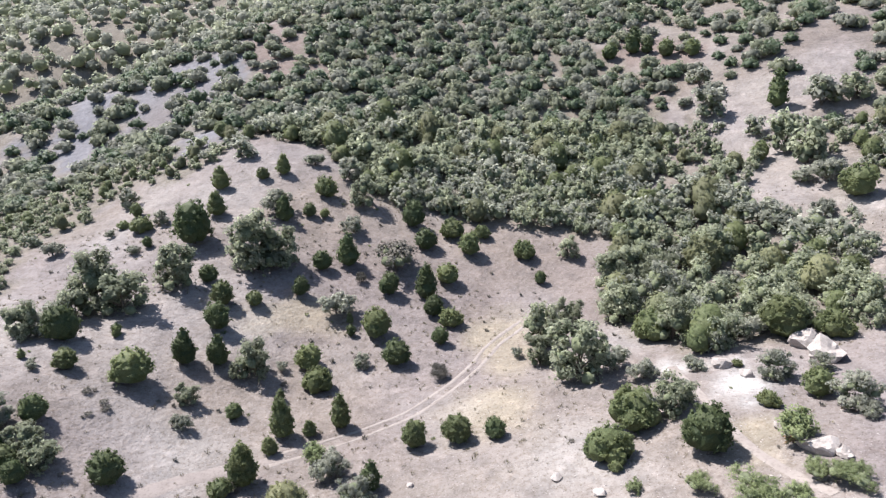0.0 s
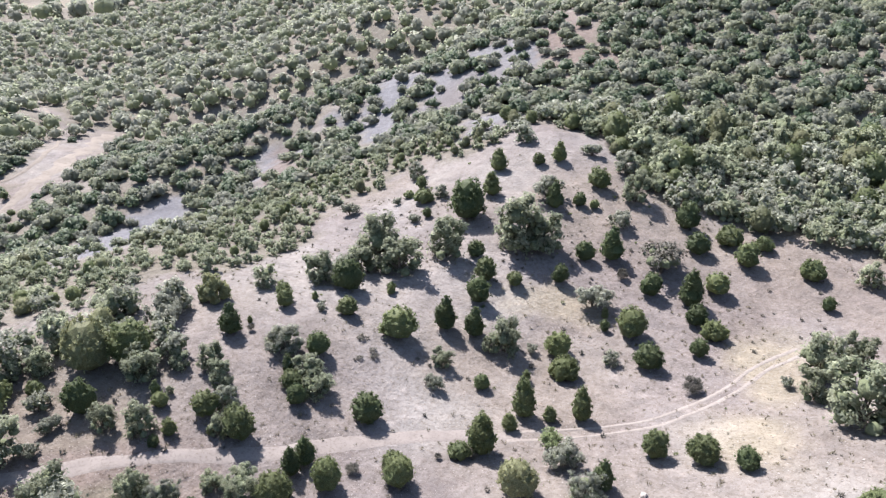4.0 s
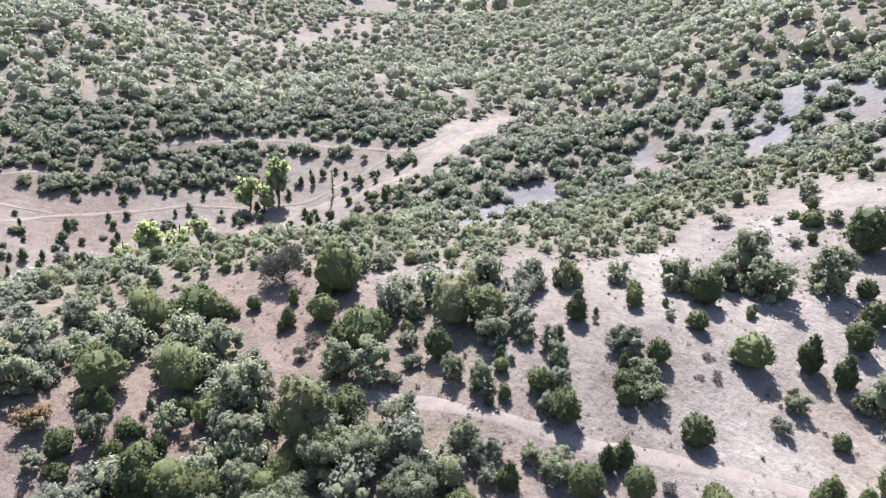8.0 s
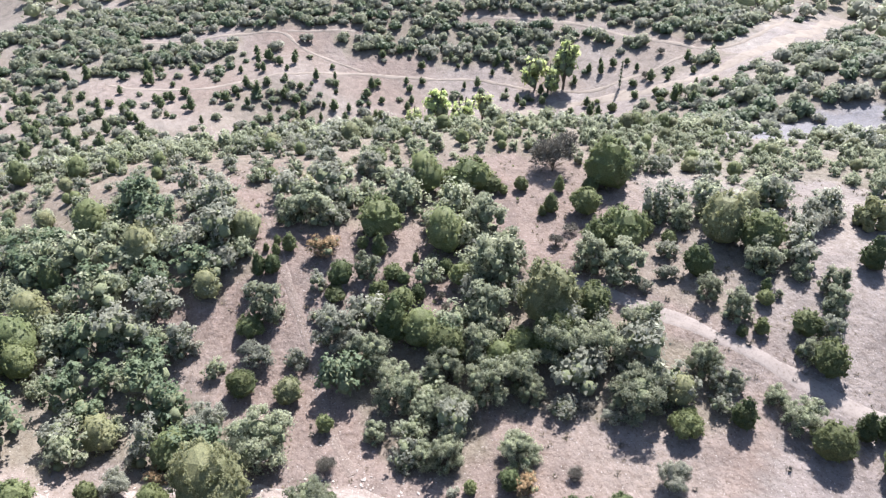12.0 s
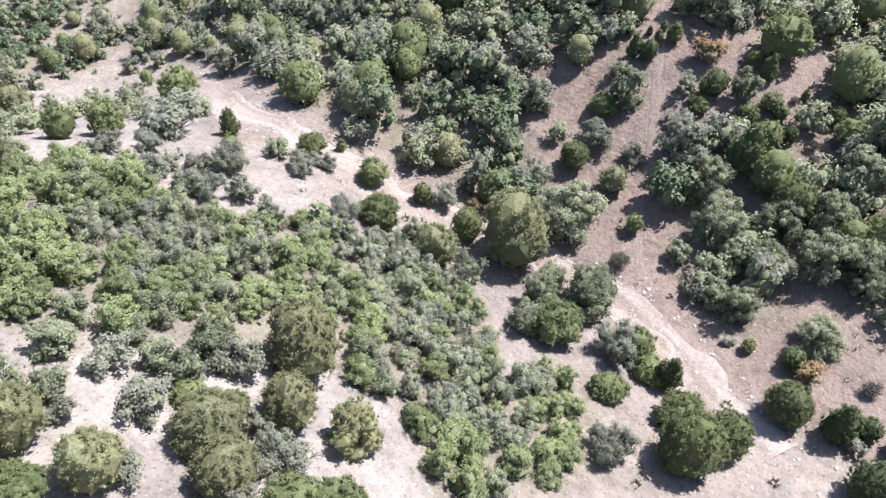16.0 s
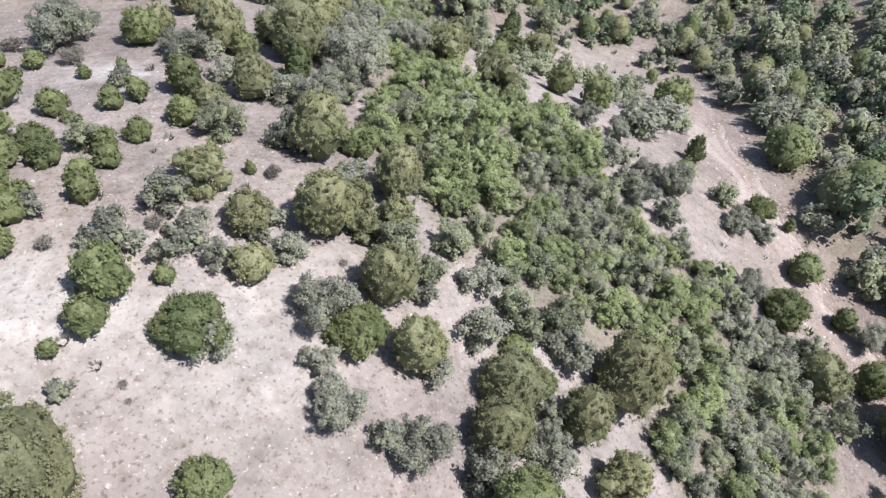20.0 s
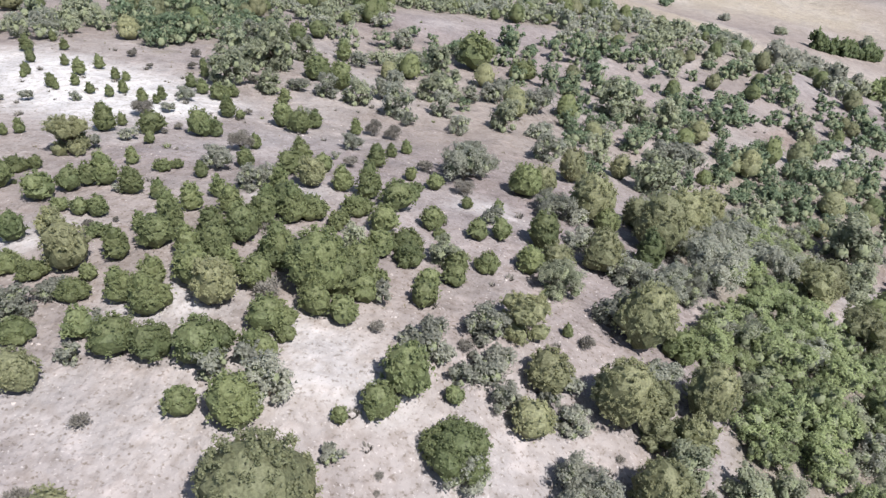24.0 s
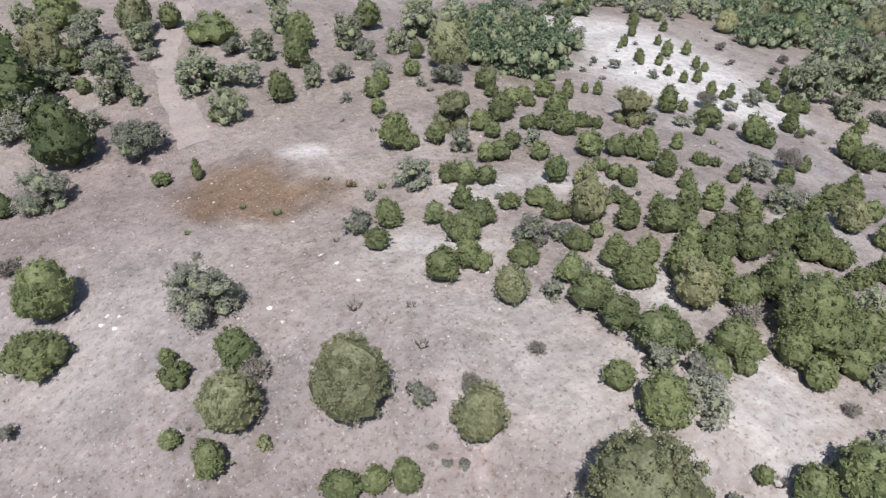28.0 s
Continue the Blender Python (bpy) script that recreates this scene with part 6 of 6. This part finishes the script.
# ---- tracks, roads and the dry wash ----
def smooth_line(line, step=0.8):
    p = np.array(line, float)
    for _ in range(3):
        q = [p[0]]
        for a, b in zip(p[:-1], p[1:]):
            q += [a * 0.75 + b * 0.25, a * 0.25 + b * 0.75]
        p = np.array(q + [p[-1]])
    d = np.concatenate([[0], np.cumsum(np.hypot(*np.diff(p, axis=0).T))])
    s = np.arange(0, d[-1], step)
    return np.stack([np.interp(s, d, p[:, 0]), np.interp(s, d, p[:, 1])], 1)


def strip(name, line, shift, width, mat, seed, lift=0.05, step=0.8, ragged=0.3, sink=0.10, across=7, wander=0.0):
    """A band of worn earth that hugs the ground, its rims ragged and sunk into it."""
    p = smooth_line(line, step)
    t = np.gradient(p, axis=0)
    t /= np.linalg.norm(t, axis=1)[:, None] + 1e-9
    n = np.stack([-t[:, 1], t[:, 0]], 1)
    u = np.linspace(-1, 1, across)
    half = width / 2 * (1 + ragged * 2 * np.stack([fbm(p[:, 0], p[:, 1], 5, seed + k, 3) for k in range(2)], 1))
    off = shift + wander * fbm(p[:, 0], p[:, 1], 14, seed + 9, 3)[:, None] + np.where(u[None] < 0, u[None] * half[:, :1], u[None] * half[:, 1:])
    xy = p[:, None] + n[:, None] * off[..., None]
    z = ground_at(xy[..., 0].ravel(), xy[..., 1].ravel()).reshape(off.shape)
    z = z + lift - (lift + sink) * np.abs(u[None]) ** 4 + 0.02 * fbm(xy[..., 0], xy[..., 1], 1.2, seed, 2)
    return mesh_of(name, np.concatenate([xy, z[..., None]], 2).reshape(-1, 3), grid_faces(len(p), across), mat, True)


def streaked(name, line, width, seed):
    """A bed with gravel bars and hollows drawn out along its run."""
    across = 25
    me = strip(name, line, 0, width, BED_DIRT, seed, 0.06, 0.5, 0.5, 0.12, across, 2.0)
    rows = len(me.vertices) // across
    along, over = np.meshgrid(np.arange(rows) * 0.5, np.linspace(-1, 1, across) * width / 2, indexing="ij")
    bars = fbm(along / 6 + 300, over + 40 + 0.8 * fbm(along, along * 0, 9, 5, 2), 1.1, seed, 3).ravel()
    co = np.zeros(len(me.vertices) * 3, np.float32)
    me.vertices.foreach_get("co", co)
    co[2::3] += 0.10 * bars
    me.vertices.foreach_set("co", co)
    tone = np.repeat(np.clip(0.5 + 1.1 * bars, 0, 1)[:, None], 4, 1).astype(np.float32)
    me.color_attributes.new("bars", "FLOAT_COLOR", "POINT").data.foreach_set("color", tone.ravel())
    return me


def track(name, line, width, seed, label, ruts=True, mat=None):
    if not ruts:
        return tagged(new(name, strip(name, line, 0, width, mat or TRACK_DIRT, seed, across=11)), label, "track", kind="structure")
    root = tagged(new(name), label, "track", kind="structure")
    for k, side in enumerate((-0.8, 0.8)):
        part("wheel_rut", strip("wheel_rut", line, side, width, mat or TRACK_DIRT, seed + k), root)
    return root


track("dirt_track", TRACK_FOOT, 0.75, 201, "pale twin-rut dirt track across dry grass")
track("dirt_road", TRACK_RISE[:-4], 2.6, 205, "pale worn dirt road along the hill foot", False, FAINT_DIRT)
tagged(new("stream_bed", streaked("stream_bed", TRACK_GULLY, 5.6, 210)), "dry pinkish-brown stony stream bed between the slopes", "stream bed", kind="structure")
track("glen_path", TRACK_GLEN, 1.6, 215, "worn earth path past the chalk pit", False)
track("rill", SLOPE_RILL, 1.4, 220, "bare eroded rill down the wooded slope", False, BED_DIRT)
track("hilltop_track", TRACK_TOP, 3.2, 225, "faint bare path over the hilltop", False, FAINT_DIRT)
for k, (line, wide) in enumerate(((VALLEY_ROAD, 2.4), (UPPER_ROAD, 2.2), (SIDE_ROAD, 2.0), (BANK_ROAD, 3.0))):
    tagged(new("valley_road", strip("valley_road", line, 0, wide, WASH_DIRT, 230 + k, 0.14, 2.0, 0.5, 0.6)), "pale earth road along the valley side", "road", kind="structure")
tagged(new("plain_road", strip("plain_road", PLAIN_ROAD, 0, 3.5, WASH_DIRT, 250, 0.14, 2.0, 0.4, 0.6)), "pale earth road beside the fields of the plain", "road", kind="structure")
tagged(new("dry_wash", strip("dry_wash", WASH, 0, 8.5, WASH_DIRT, 240, 0.2, 2.0, 0.7, 0.9, 11)), "wide pale dry wash in the valley floor", "wash", kind="structure")


# ---- stones ----
def stone_mesh(rng, name, mat, levels=2):
    v, f = BALLS[levels]
    s = rng.uniform(0, 60)
    k = 1 + 0.55 * np.array([noise.noise(Vector(q) * 1.3 + Vector((s, 0, s))) for q in v]) + 0.25 * np.array([noise.noise(Vector(q) * 3.7 + Vector((0, s, s))) for q in v])
    v = v * k[:, None]
    for _ in range(11):
        side = rng.normal(size=3)
        side /= np.linalg.norm(side)
        v = v - np.maximum(v @ side - rng.uniform(0.55, 0.85), 0)[:, None] * side
    v = v * (1.0, rng.uniform(0.6, 0.85), rng.uniform(0.4, 0.6)) + (0, 0, 0.12)
    return mesh_of(name, v * 0.6, f, mat)


def stones(name, mat, spots, seed, label):
    rng = np.random.default_rng(seed)
    v0, f0 = BALLS[1]
    vs = []
    for x, y, w in spots:
        q = v0 * (1 + rng.normal(scale=0.22, size=(len(v0), 1))) * (w * rng.uniform(0.35, 0.6, 3))
        q[:, 2] *= 0.6
        vs.append(q + (x, y, float(ground_at(x, y)[0]) + 0.05 * w))
    f = (f0[None] + (np.arange(len(spots)) * len(v0))[:, None, None]).reshape(-1, 3)
    return tagged(new(name, mesh_of(name, np.concatenate(vs), f, mat)), label, "stones", kind="stuff")


def scatter_stones():
    rng = np.random.default_rng(61)
    a, d = rng.uniform(150, 290, 1500), np.sqrt(rng.uniform(18 ** 2, 75 ** 2, 1500))
    x, y = -np.sin(np.radians(a)) * d, np.cos(np.radians(a)) * d
    keep = fbm(x, y, 9, 17, 2) > -0.05
    stones("loose_stones", STONE, np.stack([x, y, rng.uniform(0.06, 0.26, 1500)], 1)[keep], 62, "loose pale stones over the bare hilltop")
    p = smooth_line(TRACK_GULLY, 0.12)
    p = p + rng.normal(scale=2.4, size=p.shape)
    stones("stream_stones", STONE, np.concatenate([p, rng.uniform(0.08, 0.4, (len(p), 1))], 1), 63, "stones washed along the dry stream bed")
    p = smooth_line(TRACK_FOOT[:6] + TRACK_GLEN[::-1], 0.2)
    p = p + rng.normal(scale=5, size=p.shape)
    stones("slope_stones", STONE, np.concatenate([p, rng.uniform(0.08, 0.3, (len(p), 1))], 1), 64, "scattered stones on the dry grass slope")


scatter_stones()


# ---- boulders, white stones ----
def boulders(spots, mat, name, label, group, seed):
    rng = np.random.default_rng(seed)
    shapes = [stone_mesh(rng, name, mat, 3) for _ in range(4)]
    for x, y, w in spots:
        ob = tagged(new(name, shapes[int(rng.integers(4))]), label, "rock", group)
        ob.matrix_basis = Matrix.Translation((x, y, float(ground_at(x, y)[0]) - 0.02)) @ Matrix.Rotation(rng.uniform(0, 6.28), 4, "Z") @ Matrix.Scale(w * 0.85, 4)


boulders(ALL_BOULDERS, STONE, "boulder", "weathered pale boulder half sunk in the soil", "boulders by the path", 71)
boulders(ALL_WHITE_STONES, WHITE_STONE, "white_stone", "small bright white stone on bare earth", "white stones on the hilltop", 72)


# ---- tufts and low scrub between the trees ----
def tufts(name, mat, count, sector, reach, size, seed, label, blades=9):
    """Small dry plants past counting, each a few bent blades."""
    rng = np.random.default_rng(seed)
    a, d = rng.uniform(*sector, count), np.sqrt(rng.uniform(reach[0] ** 2, reach[1] ** 2, count))
    x, y = -np.sin(np.radians(a)) * d, np.cos(np.radians(a)) * d
    keep = (fbm(x, y, 11, seed, 3) > -0.04) & (cover(x, y) < 0.75)
    x, y = x[keep], y[keep]
    n = len(x)
    z = ground_at(x, y)
    w = rng.uniform(*size, n)
    turn = rng.uniform(0, 6.28, (n, blades))
    out = rng.uniform(0.25, 1.0, (n, blades))
    root = np.stack([x[:, None] + 0.25 * w[:, None] * np.cos(turn), y[:, None] + 0.25 * w[:, None] * np.sin(turn), np.repeat(z[:, None] - 0.03, blades, 1)], 2)
    tip = root + np.stack([np.cos(turn) * out * w[:, None] * 0.5, np.sin(turn) * out * w[:, None] * 0.5, w[:, None] * rng.uniform(0.3, 0.75, (n, blades))], 2)
    side = np.stack([-np.sin(turn), np.cos(turn), 0 * turn], 2) * (0.085 * w)[:, None, None]
    v = np.stack([root - side, root + side, tip], 2).reshape(-1, 3)
    return tagged(new(name, mesh_of(name, v, np.arange(len(v)).reshape(-1, 3), mat)), label, "dry grass", kind="stuff")


tufts("dry_grass", STRAW_TUFT, 9000, (-34, 130), (45, 150), (0.2, 0.6), 81, "dry straw tufts over the slopes", 14)
tufts("low_scrub", DRY_LEAVES, 1500, (-34, 250), (22, 130), (0.3, 0.8), 82, "low grey dwarf shrubs on bare soil", 34)
tufts("hilltop_grass", STRAW_TUFT, 1500, (150, 285), (20, 110), (0.12, 0.4), 83, "thin dry grass tufts on the hilltop", 12)
tufts("young_juniper_scrub", JUNIPER, 420, (-34, 290), (30, 150), (0.35, 0.8), 84, "knee-high young juniper seedlings", 44)


# ---- tree rows on the plain ----
def row_of_trees(line, mat, width, gap, seed, label):
    p = smooth_line(line, gap)
    rng = np.random.default_rng(seed)
    p = p + rng.normal(scale=gap * 0.3, size=p.shape)
    grown("tree_row", mat, np.concatenate([p, rng.uniform(0.8, 1.3, (len(p), 1)) * width], 1), ["wood_oak"], 160, 0.09, 1, seed, label, tallness=(1.2, 1.6))


row_of_trees(POPLAR_ROW, FRESH_OAK, 4.0, 1.6, 91, "bright green row of field trees beside the plain")
row_of_trees(GREY_ROW, GREY_OAK, 4.2, 1.8, 92, "grey-green willows along a ditch on the plain")
row_of_trees(DARK_ROW, DARK_JUNIPER, 4.5, 2.0, 93, "dark hedge between the fields on the plain")
